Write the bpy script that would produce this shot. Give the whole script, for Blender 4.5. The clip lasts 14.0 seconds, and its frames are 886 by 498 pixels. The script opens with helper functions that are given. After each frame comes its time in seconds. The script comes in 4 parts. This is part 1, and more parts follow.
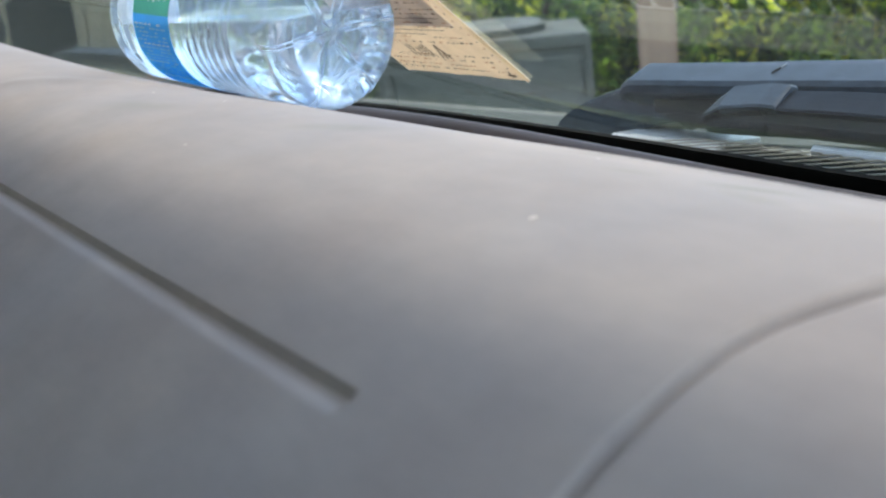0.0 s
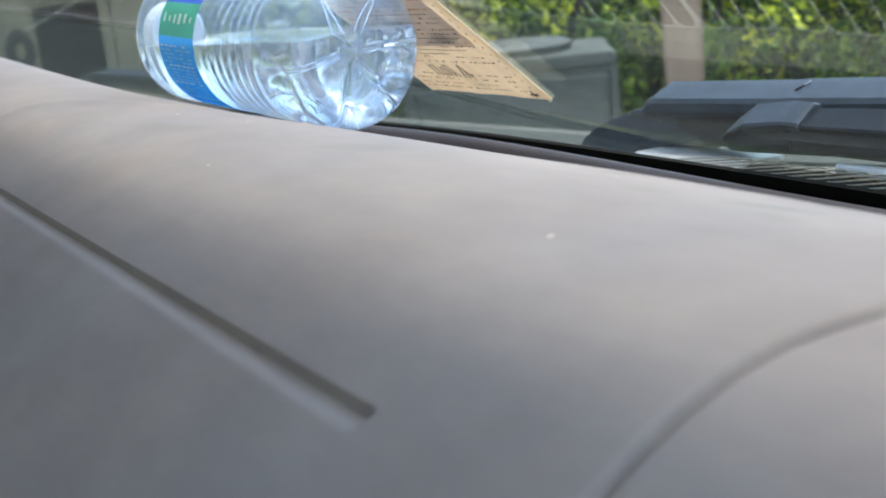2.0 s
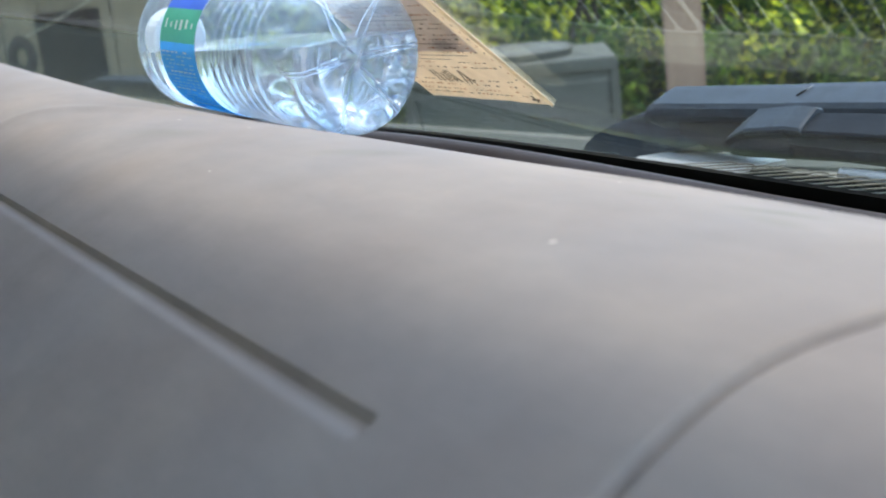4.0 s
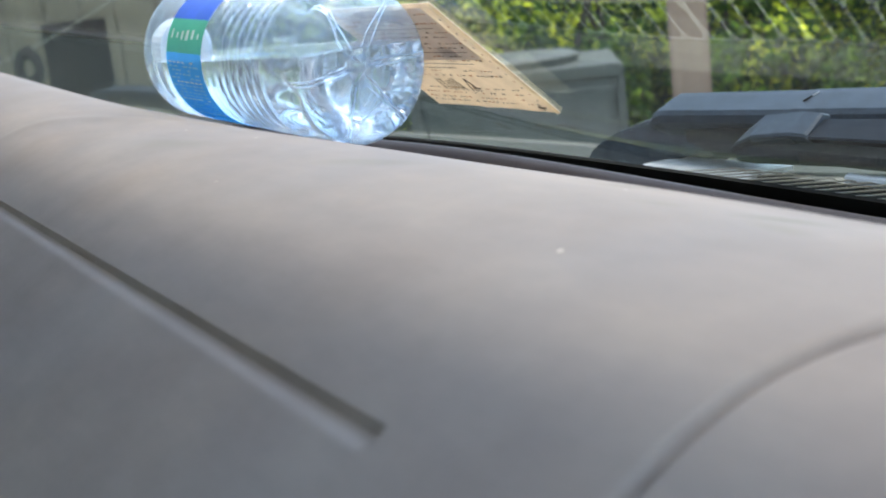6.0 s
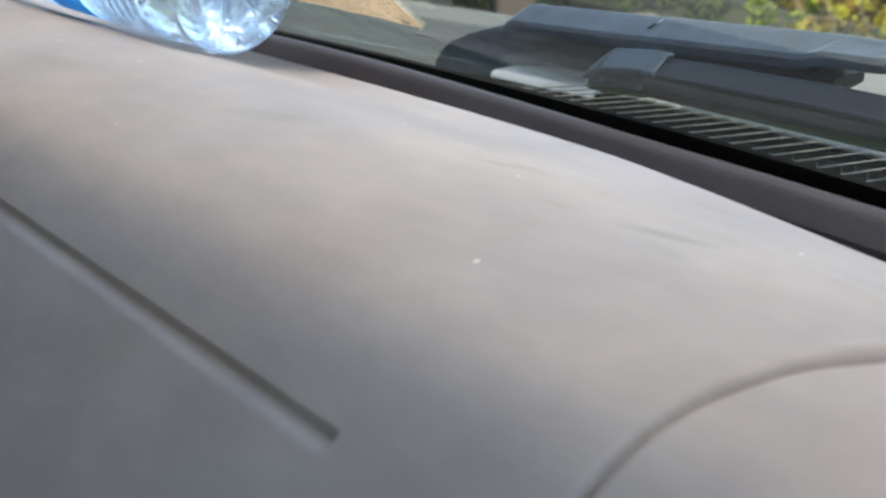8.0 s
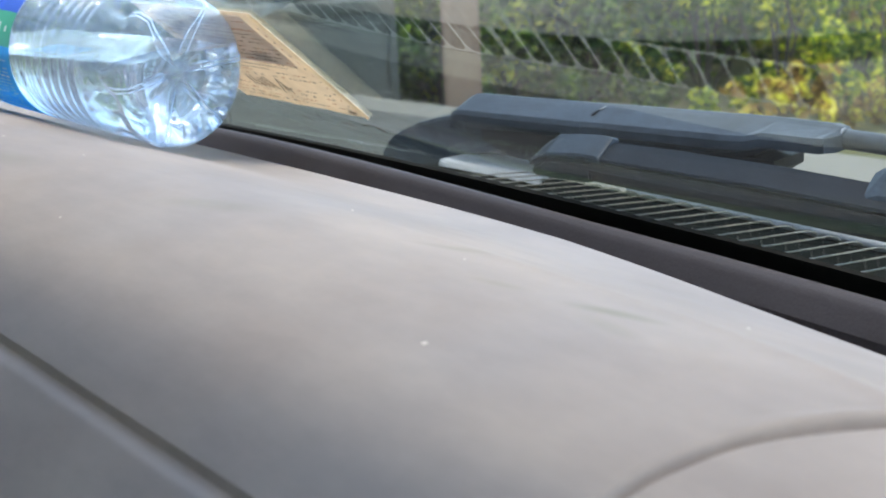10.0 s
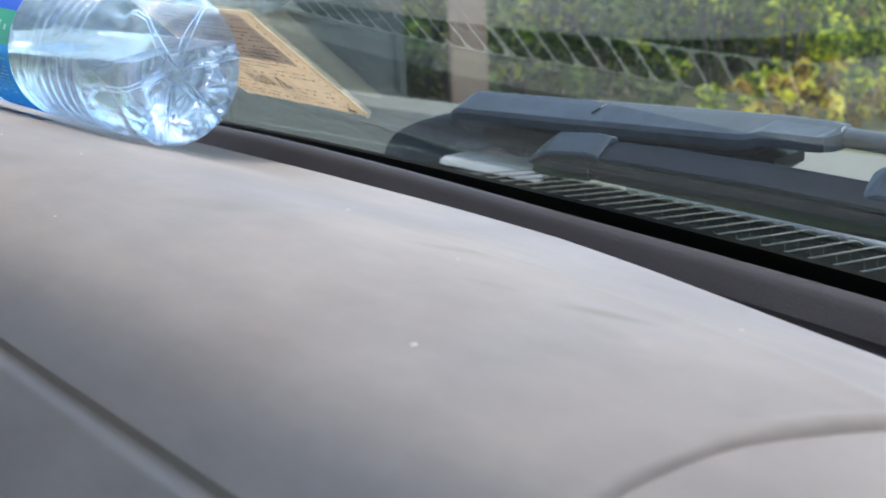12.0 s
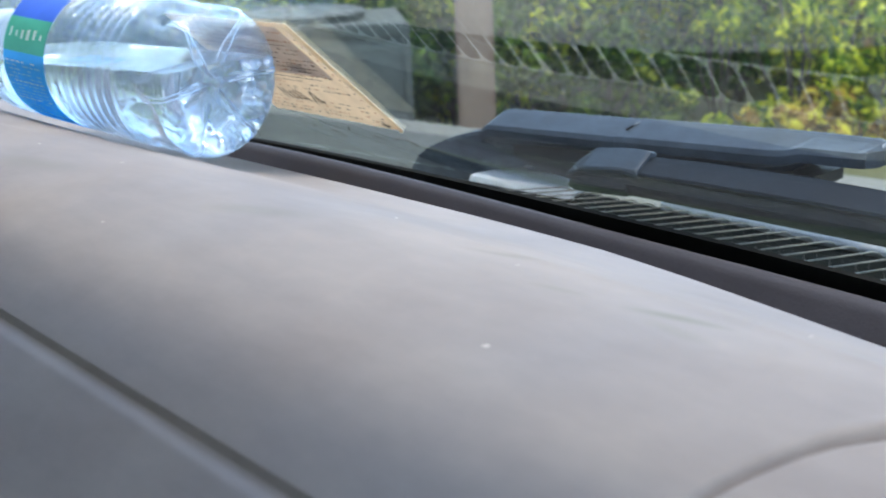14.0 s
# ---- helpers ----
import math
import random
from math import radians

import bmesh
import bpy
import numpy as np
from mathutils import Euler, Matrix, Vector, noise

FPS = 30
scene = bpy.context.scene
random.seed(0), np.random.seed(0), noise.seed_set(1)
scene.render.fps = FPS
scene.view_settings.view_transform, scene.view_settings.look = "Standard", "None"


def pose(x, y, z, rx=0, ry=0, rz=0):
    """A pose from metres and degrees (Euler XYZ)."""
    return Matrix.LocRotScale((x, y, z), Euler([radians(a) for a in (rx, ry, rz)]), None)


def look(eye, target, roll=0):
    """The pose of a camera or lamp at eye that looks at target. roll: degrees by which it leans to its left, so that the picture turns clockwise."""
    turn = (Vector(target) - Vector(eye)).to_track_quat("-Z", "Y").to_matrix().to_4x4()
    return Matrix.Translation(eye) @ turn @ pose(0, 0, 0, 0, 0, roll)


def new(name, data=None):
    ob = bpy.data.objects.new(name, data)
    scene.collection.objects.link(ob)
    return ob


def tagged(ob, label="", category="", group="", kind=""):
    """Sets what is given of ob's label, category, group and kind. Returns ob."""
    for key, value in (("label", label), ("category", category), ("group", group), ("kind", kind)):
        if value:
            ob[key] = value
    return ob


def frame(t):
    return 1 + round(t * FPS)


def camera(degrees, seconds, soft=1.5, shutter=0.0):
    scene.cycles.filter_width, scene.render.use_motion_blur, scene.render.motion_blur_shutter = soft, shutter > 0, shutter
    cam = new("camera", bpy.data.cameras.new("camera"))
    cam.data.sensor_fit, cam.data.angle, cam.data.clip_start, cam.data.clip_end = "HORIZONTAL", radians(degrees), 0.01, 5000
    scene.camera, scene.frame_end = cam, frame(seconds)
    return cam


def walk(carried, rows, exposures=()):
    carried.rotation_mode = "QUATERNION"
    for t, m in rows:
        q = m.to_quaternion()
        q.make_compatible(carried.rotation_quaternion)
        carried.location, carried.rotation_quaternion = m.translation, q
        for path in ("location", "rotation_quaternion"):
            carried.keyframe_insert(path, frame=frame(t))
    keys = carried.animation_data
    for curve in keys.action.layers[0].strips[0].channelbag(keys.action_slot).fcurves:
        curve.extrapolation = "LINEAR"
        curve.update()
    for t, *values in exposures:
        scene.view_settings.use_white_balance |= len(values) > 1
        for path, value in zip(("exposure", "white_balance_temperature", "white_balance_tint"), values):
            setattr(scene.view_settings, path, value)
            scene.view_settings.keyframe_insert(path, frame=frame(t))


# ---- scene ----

# ============ camera ============
cam = camera(40.9, 14.0, soft=1.9, shutter=0.5)
cam.data.dof.use_dof = True
cam.data.dof.focus_distance = 0.43
cam.data.dof.aperture_fstop = 26.0
PATH = [
    (0, look((-0.00958, 0.01026, 1.34705), (-1.6772, 0.9857, 0.8299), -5.85)),
    (0.5, look((-0.00694, 0.01036, 1.34653), (-1.6823, 0.9565, 0.8006), -5.33)),
    (1, look((-0.00640, 0.01031, 1.34691), (-1.6917, 0.9458, 0.8133), -5.59)),
    (1.5, look((-0.00801, 0.01095, 1.34742), (-1.6968, 0.9607, 0.8513), -6.19)),
    (2, look((-0.00800, 0.01115, 1.34703), (-1.7041, 0.9554, 0.8656), -6.32)),
    (2.5, look((-0.00802, 0.01124, 1.34668), (-1.7040, 0.9567, 0.8672), -6.26)),
    (3, look((-0.00881, 0.01146, 1.34670), (-1.7048, 0.9573, 0.8681), -6.33)),
    (5.5, look((-0.00819, 0.01135, 1.34739), (-1.7142, 0.9481, 0.8871), -6.66)),
    (6, look((-0.00868, 0.01149, 1.34738), (-1.7152, 0.9479, 0.8882), -6.86)),
    (6.5, look((0.00144, 0.00535, 1.34861), (-1.6769, 0.9678, 0.8418), -6.08)),
    (7, look((0.01851, 0.01054, 1.35858), (-1.5764, 1.0897, 0.8186), -5.10)),
    (7.5, look((0.00700, -0.01266, 1.37501), (-1.5147, 1.0509, 0.6311), -4.21)),
    (8, look((-0.00431, -0.01395, 1.38935), (-1.4732, 1.1167, 0.6384), -2.49)),
    (8.5, look((-0.00663, -0.00832, 1.38596), (-1.4326, 1.2582, 0.7839), -2.12)),
    (9, look((-0.00499, -0.01347, 1.38632), (-1.4446, 1.2314, 0.7715), -2.42)),
    (11.5, look((-0.00291, -0.01006, 1.38730), (-1.4643, 1.2125, 0.7794), -3.10)),
    (12, look((-0.00232, -0.00931, 1.38733), (-1.4646, 1.2094, 0.7737), -3.03)),
    (12.5, look((-0.00301, -0.01211, 1.38531), (-1.4645, 1.2109, 0.7784), -2.95)),
    (13, look((-0.00476, -0.00914, 1.38631), (-1.4703, 1.2089, 0.7792), -3.10)),
    (13.5, look((-0.00698, -0.01059, 1.38492), (-1.4662, 1.2172, 0.7823), -3.00)),
    (14, look((-0.01263, -0.01879, 1.38172), (-1.4878, 1.2061, 0.8129), -2.61)),
]
EXPOSURE = 2.56
walk(cam, PATH, [(0, EXPOSURE, 7180, 4), (5.5, EXPOSURE, 7230, 4), (7, EXPOSURE, 7330, 4), (7.5, EXPOSURE - 0.12, 7330, 4), (8, EXPOSURE - 0.05, 7330, 4), (9, EXPOSURE, 7280, 4), (11.5, EXPOSURE - 0.1, 6960, 4), (14, EXPOSURE - 0.06, 6660, 4)])

# ============ light ============
SUN_AZ, SUN_EL = radians(-37), radians(84)      # nearly overhead: the unseen header over the glass is set to shade the near half of the dash
SUN_TO = Vector((-math.sin(SUN_AZ) * math.cos(SUN_EL), math.cos(SUN_AZ) * math.cos(SUN_EL), math.sin(SUN_EL)))
world = bpy.data.worlds.new("sky")
scene.world = world
world.use_nodes = True
wn = world.node_tree.nodes
sky = wn.new("ShaderNodeTexSky")
sky.sky_type, sky.sun_disc = "NISHITA", False
sky.sun_elevation = math.asin(SUN_TO.z)
sky.sun_rotation = math.atan2(SUN_TO.x, SUN_TO.y)
sky.air_density, sky.dust_density = 1.0, 1.6
world.node_tree.links.new(sky.outputs[0], wn["Background"].inputs[0])
wn["Background"].inputs[1].default_value = 0.15
sun_data = bpy.data.lights.new("sun", "SUN")
sun_data.energy, sun_data.angle, sun_data.color = 0.50, radians(8.0), (1.0, 0.83, 0.64)
sun = new("sun", sun_data)
sun.matrix_world = look(SUN_TO * 30, (0, 0, 0))


# ============ materials ============
def material(name):
    m = bpy.data.materials.new(name)
    m.use_nodes = True
    nt = m.node_tree
    return m, nt, nt.nodes["Principled BSDF"]


def ramp(nt, fac, stops):
    r = nt.nodes.new("ShaderNodeValToRGB")
    while len(r.color_ramp.elements) < len(stops):
        r.color_ramp.elements.new(0.5)
    for e, (p, c) in zip(r.color_ramp.elements, stops):
        e.position, e.color = p, (*c, 1)
    nt.links.new(fac, r.inputs[0])
    return r.outputs[0]


def noise_tex(nt, scale, detail=4, rough=0.55, stretch=None):
    n = nt.nodes.new("ShaderNodeTexNoise")
    n.inputs["Scale"].default_value, n.inputs["Detail"].default_value, n.inputs["Roughness"].default_value = scale, detail, rough
    c = nt.nodes.new("ShaderNodeTexCoord")
    if stretch:
        mp = nt.nodes.new("ShaderNodeMapping")
        mp.inputs["Scale"].default_value = stretch
        nt.links.new(c.outputs["Object"], mp.inputs[0])
        nt.links.new(mp.outputs[0], n.inputs["Vector"])
    else:
        nt.links.new(c.outputs["Object"], n.inputs["Vector"])
    return n.outputs["Fac"]


def math_node(nt, op, a, b=None):
    n = nt.nodes.new("ShaderNodeMath")
    n.operation = op
    for i, v in enumerate((a, b)):
        if v is None:
            continue
        if isinstance(v, (int, float)):
            n.inputs[i].default_value = v
        else:
            nt.links.new(v, n.inputs[i])
    return n.outputs[0]


def bump(nt, bsdf, height, strength, distance):
    b = nt.nodes.new("ShaderNodeBump")
    b.inputs["Strength"].default_value, b.inputs["Distance"].default_value = strength, distance
    nt.links.new(height, b.inputs["Height"])
    nt.links.new(b.outputs[0], bsdf.inputs["Normal"])


def surface(name, dark, light, scale, rough=0.6, fine=None, depth=0.0, metal=0.0, spec=0.5, stretch=None, detail=5):
    """Two colours mixed by a coarse and a fine noise, with a fine relief."""
    m, nt, p = material(name)
    coarse = noise_tex(nt, scale, detail, 0.6, stretch)
    small = noise_tex(nt, fine or scale * 12, 3, 0.6, stretch)
    mix = math_node(nt, "ADD", math_node(nt, "MULTIPLY", coarse, 0.65), math_node(nt, "MULTIPLY", small, 0.35))
    nt.links.new(ramp(nt, mix, [(0.32, dark), (0.68, light)]), p.inputs["Base Color"])
    p.inputs["Roughness"].default_value, p.inputs["Metallic"].default_value = rough, metal
    p.inputs["Specular IOR Level"].default_value = spec
    if depth:
        bump(nt, p, small, 0.6, depth)
    return m


def clear_sheet(name, tint=(1, 1, 1), dust=0.0, dust_scale=30.0, base=0.04, film=(0.7, 0.68, 0.62), even=0.0, sheen=(1, 1, 1), crinkle=0.0, falloff=5.0):
    """Thin clear sheet: straight through, with a gloss that grows towards grazing, and a film: a trace of dust on
    glass, painted-in sky glow on the bottle.
    """
    m, nt, p = material(name)
    nt.nodes.remove(p)
    out = nt.nodes["Material Output"]
    clear = nt.nodes.new("ShaderNodeBsdfTransparent")
    clear.inputs[0].default_value = (*tint, 1)
    gloss = nt.nodes.new("ShaderNodeBsdfGlossy")
    gloss.inputs["Roughness"].default_value = 0.0
    gloss.inputs[0].default_value = (*sheen, 1)
    if crinkle:
        bump(nt, gloss, noise_tex(nt, 130.0, 4, 0.55), 1.0, crinkle)
    lw = nt.nodes.new("ShaderNodeLayerWeight")
    lw.inputs["Blend"].default_value = 0.5
    schlick = math_node(nt, "ADD", math_node(nt, "MULTIPLY", math_node(nt, "POWER", lw.outputs["Facing"], falloff), 1.0 - base), base)
    mix = nt.nodes.new("ShaderNodeMixShader")
    nt.links.new(schlick, mix.inputs[0])
    nt.links.new(clear.outputs[0], mix.inputs[1])
    nt.links.new(gloss.outputs[0], mix.inputs[2])
    last = mix.outputs[0]
    if dust:
        coat = nt.nodes.new("ShaderNodeBsdfDiffuse")
        coat.inputs[0].default_value = (*film, 1)
        glow = nt.nodes.new("ShaderNodeBsdfTranslucent")
        glow.inputs[0].default_value = (*film, 1)
        both = nt.nodes.new("ShaderNodeAddShader")
        nt.links.new(coat.outputs[0], both.inputs[0])
        nt.links.new(glow.outputs[0], both.inputs[1])
        speck = math_node(nt, "POWER", noise_tex(nt, dust_scale, 6, 0.7), 2.0)
        amount = math_node(nt, "MULTIPLY", math_node(nt, "ADD", math_node(nt, "MULTIPLY", speck, 1.0 - even), even), dust)
        m2 = nt.nodes.new("ShaderNodeMixShader")
        nt.links.new(amount, m2.inputs[0])
        nt.links.new(last, m2.inputs[1])
        nt.links.new(both.outputs[0], m2.inputs[2])
        last = m2.outputs[0]
    nt.links.new(last, out.inputs["Surface"])
    return m


def film_material(name, colour, scale=60.0, light=0.35):
    """Printed paper or film that lets some light through."""
    m, nt, p = material(name)
    out = nt.nodes["Material Output"]
    grain = noise_tex(nt, scale, 4)
    tone = ramp(nt, grain, [(0.3, tuple(c * 0.82 for c in colour)), (0.7, colour)])
    nt.links.new(tone, p.inputs["Base Color"])
    p.inputs["Roughness"].default_value = 0.45
    glow = nt.nodes.new("ShaderNodeBsdfTranslucent")
    nt.links.new(tone, glow.inputs[0])
    mix = nt.nodes.new("ShaderNodeMixShader")
    mix.inputs[0].default_value = light
    nt.links.new(p.outputs[0], mix.inputs[1])
    nt.links.new(glow.outputs[0], mix.inputs[2])
    nt.links.new(mix.outputs[0], out.inputs["Surface"])
    return m


def leaf_material(name, dark, mid, light):
    m, nt, p = material(name)
    out = nt.nodes["Material Output"]
    geo = nt.nodes.new("ShaderNodeNewGeometry")
    tone = ramp(nt, geo.outputs["Random Per Island"], [(0.0, dark), (0.55, mid), (0.88, light)])
    nt.links.new(tone, p.inputs["Base Color"])
    p.inputs["Roughness"].default_value = 0.5
    glow = nt.nodes.new("ShaderNodeBsdfTranslucent")
    through_tone = ramp(nt, geo.outputs["Random Per Island"], [(0.0, tuple(min(0.9, c * 2.2) for c in dark)), (0.55, tuple(min(0.9, c * 2.2) for c in mid)), (0.88, tuple(min(0.95, c * 1.8) for c in light))])
    nt.links.new(through_tone, glow.inputs[0])
    mix = nt.nodes.new("ShaderNodeMixShader")
    mix.inputs[0].default_value = 0.65
    nt.links.new(p.outputs[0], mix.inputs[1])
    nt.links.new(glow.outputs[0], mix.inputs[2])
    nt.links.new(mix.outputs[0], out.inputs["Surface"])
    return m


def smudge_mask(nt, cx, cy, turn, long, wide, grain):
    """1 in the middle of a ragged oval on the ground plan, 0 outside it."""
    where = nt.nodes.new("ShaderNodeNewGeometry")
    split = nt.nodes.new("ShaderNodeSeparateXYZ")
    nt.links.new(where.outputs["Position"], split.inputs[0])
    dx, dy = math_node(nt, "SUBTRACT", split.outputs["X"], cx), math_node(nt, "SUBTRACT", split.outputs["Y"], cy)
    c, q = math.cos(radians(turn)), math.sin(radians(turn))
    u = math_node(nt, "ADD", math_node(nt, "MULTIPLY", dx, c / long), math_node(nt, "MULTIPLY", dy, q / long))
    v = math_node(nt, "SUBTRACT", math_node(nt, "MULTIPLY", dy, c / wide), math_node(nt, "MULTIPLY", dx, q / wide))
    d = math_node(nt, "SQRT", math_node(nt, "ADD", math_node(nt, "MULTIPLY", u, u), math_node(nt, "MULTIPLY", v, v)))
    ragged = math_node(nt, "ADD", math_node(nt, "SUBTRACT", 1.15, d), math_node(nt, "MULTIPLY", math_node(nt, "SUBTRACT", grain, 0.5), 1.6))
    return math_node(nt, "MINIMUM", math_node(nt, "MAXIMUM", ragged, 0.0), 1.0)


def dash_material():
    m, nt, p = material("taupe_dash_plastic")
    blotch = noise_tex(nt, 16.0, 6, 0.62)
    grain = noise_tex(nt, 1500.0, 2, 0.5)
    smear = noise_tex(nt, 46.0, 6, 0.7, (0.45, 1.5, 1.0))
    hue = noise_tex(nt, 9.0, 3, 0.5)
    stain = noise_tex(nt, 30.0, 5, 0.6, (1.0, 1.0, 2.0))
    mix = math_node(nt, "ADD", math_node(nt, "MULTIPLY", blotch, 0.55), math_node(nt, "MULTIPLY", smear, 0.45))
    tone = ramp(nt, mix, [(0.32, (0.178, 0.160, 0.163)), (0.5, (0.214, 0.194, 0.195)), (0.68, (0.249, 0.226, 0.223))])
    # Warm and cool drift stands for uneven tints of light on the plastic.
    shift = ramp(nt, hue, [(0.35, (0.965, 0.985, 1.025)), (0.65, (1.025, 0.995, 0.975))])
    mul = nt.nodes.new("ShaderNodeMix")
    mul.data_type, mul.blend_type = "RGBA", "MULTIPLY"
    mul.inputs["Factor"].default_value = 1.0
    nt.links.new(tone, mul.inputs["A"])
    nt.links.new(shift, mul.inputs["B"])
    spot = nt.nodes.new("ShaderNodeMix")
    spot.data_type, spot.blend_type = "RGBA", "MULTIPLY"
    nt.links.new(math_node(nt, "MULTIPLY", math_node(nt, "POWER", stain, 3.0), 0.9), spot.inputs["Factor"])
    nt.links.new(mul.outputs["Result"], spot.inputs["A"])
    spot.inputs["B"].default_value = (0.72, 0.68, 0.66, 1)
    last = spot.outputs["Result"]
    # greenish smudges left by something set down there
    for cx, cy, turn, long, wide, much in ((-.160, .1640, 18, .011, .0030, 0.75), (-.224, .1775, 30, .013, .0028, 0.4), (-.188, .1594, 10, .008, .0022, 0.35), (-.152, .1550, -12, .010, .0030, 0.3), (-.30, .150, 25, .02, .006, 0.3), (-.42, .135, 10, .03, .007, 0.3)):
        mask = math_node(nt, "MULTIPLY", smudge_mask(nt, cx, cy, turn, long, wide, smear), much)
        dab = nt.nodes.new("ShaderNodeMix")
        dab.data_type, dab.blend_type = "RGBA", "MULTIPLY"
        nt.links.new(mask, dab.inputs["Factor"])
        nt.links.new(last, dab.inputs["A"])
        dab.inputs["B"].default_value = (0.66, 0.70, 0.60, 1)
        last = dab.outputs["Result"]
    nt.links.new(last, p.inputs["Base Color"])
    rough = nt.nodes.new("ShaderNodeMapRange")
    rough.inputs["From Min"].default_value, rough.inputs["From Max"].default_value = 0.3, 0.7
    rough.inputs["To Min"].default_value, rough.inputs["To Max"].default_value = 0.55, 0.78
    nt.links.new(mix, rough.inputs["Value"])
    nt.links.new(rough.outputs[0], p.inputs["Roughness"])
    p.inputs["Specular IOR Level"].default_value = 0.05
    bump(nt, p, grain, 0.14, 0.0003)
    return m


CRUMB = surface("pale_crumb", (0.32, 0.30, 0.275), (0.42, 0.395, 0.365), 900, 0.8)
DASH = dash_material()
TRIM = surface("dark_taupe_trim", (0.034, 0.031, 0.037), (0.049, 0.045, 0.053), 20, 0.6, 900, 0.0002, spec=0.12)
# Darker copy of the trim, standing for shade in the channel and slots.
TRIM_SHADED = surface("shaded_taupe_trim", (0.021, 0.019, 0.023), (0.030, 0.027, 0.033), 20, 0.6, 900, 0.0002, spec=0.12)
# Both greys are lifted to strengthen their mirrored veil on the glass.
VENT_GREY = surface("grey_vent_plastic", (0.24, 0.235, 0.22), (0.29, 0.28, 0.265), 20, 0.5, 900, 0.0002)
APRON = surface("dull_grey_veil_strip", (0.12, 0.117, 0.108), (0.155, 0.15, 0.14), 20, 0.7, 900, 0.0002, spec=0.15)
RUBBER = surface("black_rubber", (0.006, 0.006, 0.006), (0.012, 0.012, 0.012), 40, 0.75, spec=0.2)
# Near black that stands for the shade inside recesses.
RECESS_SHADE = surface("recess_shade_black", (0.004, 0.004, 0.004), (0.008, 0.008, 0.008), 40, 0.9, spec=0.1)
# Unseen lining, this pale to bounce fill onto the shaded half of the dash.
CABIN = surface("pale_grey_bounce_lining", (0.58, 0.56, 0.53), (0.68, 0.66, 0.63), 6, 0.85, 300, 0.001)
GLASS_OUT = clear_sheet("windshield_outer_face", (0.985, 0.995, 0.988), base=0.0)
# Sheen tints the mirrored veil green; plain glass would leave it neutral.
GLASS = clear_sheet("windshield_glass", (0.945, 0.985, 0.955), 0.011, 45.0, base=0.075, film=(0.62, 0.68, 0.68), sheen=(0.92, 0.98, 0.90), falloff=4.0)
# The bluish film is no dust: it stands for crumpled sky reflections.
PET = clear_sheet("clear_bottle_plastic", (0.84, 0.888, 0.945), 0.18, 260.0, base=0.07, film=(0.50, 0.66, 0.85), even=0.35, crinkle=0.0016)
# Milky film that puts bright glints along the moulded ribs.
PET_GLINT = clear_sheet("milky_rib_glint", (0.95, 0.98, 1.0), 0.30, 300.0, base=0.16, film=(0.70, 0.78, 0.88), even=0.8)
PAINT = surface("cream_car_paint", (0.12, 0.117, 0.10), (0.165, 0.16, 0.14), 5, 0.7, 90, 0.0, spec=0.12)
# Pale blue-grey holds the sky sheen of the worn hood edge.
PAINT_LIT = surface("lit_pale_paint", (0.34, 0.36, 0.38), (0.50, 0.52, 0.54), 30, 0.35, 400, 0.0, spec=0.6)
# Weathered black, blued and lifted in colour to stand for sky sheen.
WIPER = surface("weathered_sky_sheen_plastic", (0.014, 0.021, 0.031), (0.038, 0.053, 0.076), 70, 0.42, 500, 0.0, spec=0.14)
WIPER_BLADE = surface("black_blade_plastic", (0.004, 0.006, 0.010), (0.010, 0.015, 0.023), 60, 0.5, 700, 0.0, spec=0.09)
BLADE_RUBBER = surface("wiper_rubber", (0.006, 0.006, 0.007), (0.012, 0.012, 0.013), 60, 0.6, spec=0.25)
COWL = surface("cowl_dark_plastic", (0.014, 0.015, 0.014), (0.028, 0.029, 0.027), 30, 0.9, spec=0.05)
HOOD_SHADE_GREY = surface("shaded_hood_grey", (0.045, 0.048, 0.043), (0.075, 0.078, 0.07), 12, 0.85, 200, spec=0.15)
COWL_RIB = surface("cowl_rib_plastic", (0.12, 0.115, 0.10), (0.22, 0.21, 0.18), 40, 0.5)
METAL = surface("wiper_rod_metal", (0.20, 0.21, 0.23), (0.32, 0.33, 0.35), 40, 0.4, metal=0.6)


def water_material():
    m, nt, p = material("clear_water")
    p.inputs["Base Color"].default_value = (0.90, 0.945, 1.0, 1)
    p.inputs["Transmission Weight"].default_value = 1.0
    p.inputs["Roughness"].default_value = 0.0
    p.inputs["IOR"].default_value = 1.33
    bump(nt, p, noise_tex(nt, 170.0, 3, 0.5), 0.35, 0.0012)
    return m


WATER = water_material()
LABEL_DEEP = film_material("label_deep_blue", (0.045, 0.15, 0.72), 80, 0.3)
LABEL_BLUE = film_material("label_blue", (0.07, 0.52, 1.0), 80, 0.55)
LABEL_GREEN = film_material("label_green", (0.10, 0.50, 0.36), 80, 0.45)
LABEL_WHITE = film_material("label_white", (0.80, 0.87, 0.90), 80, 0.5)
LABEL_BACK = film_material("label_inner_side", (0.82, 0.88, 0.93), 80, 0.3)
LABEL_INK = film_material("label_ink", (0.34, 0.70, 0.95), 80, 0.5)
CAP = surface("white_cap_plastic", (0.70, 0.72, 0.74), (0.8, 0.81, 0.82), 60, 0.4)
PAPER = film_material("tan_paper", (0.80, 0.68, 0.55), 90, 0.58)
PAPER_GREY = film_material("grey_print", (0.70, 0.665, 0.67), 120, 0.55)
PAPER_SLATE = film_material("slate_print", (0.52, 0.48, 0.48), 120, 0.3)
INK = film_material("brown_ink", (0.06, 0.04, 0.03), 200, 0.1)
RED_INK = film_material("russet_ink", (0.40, 0.17, 0.07), 200, 0.3)
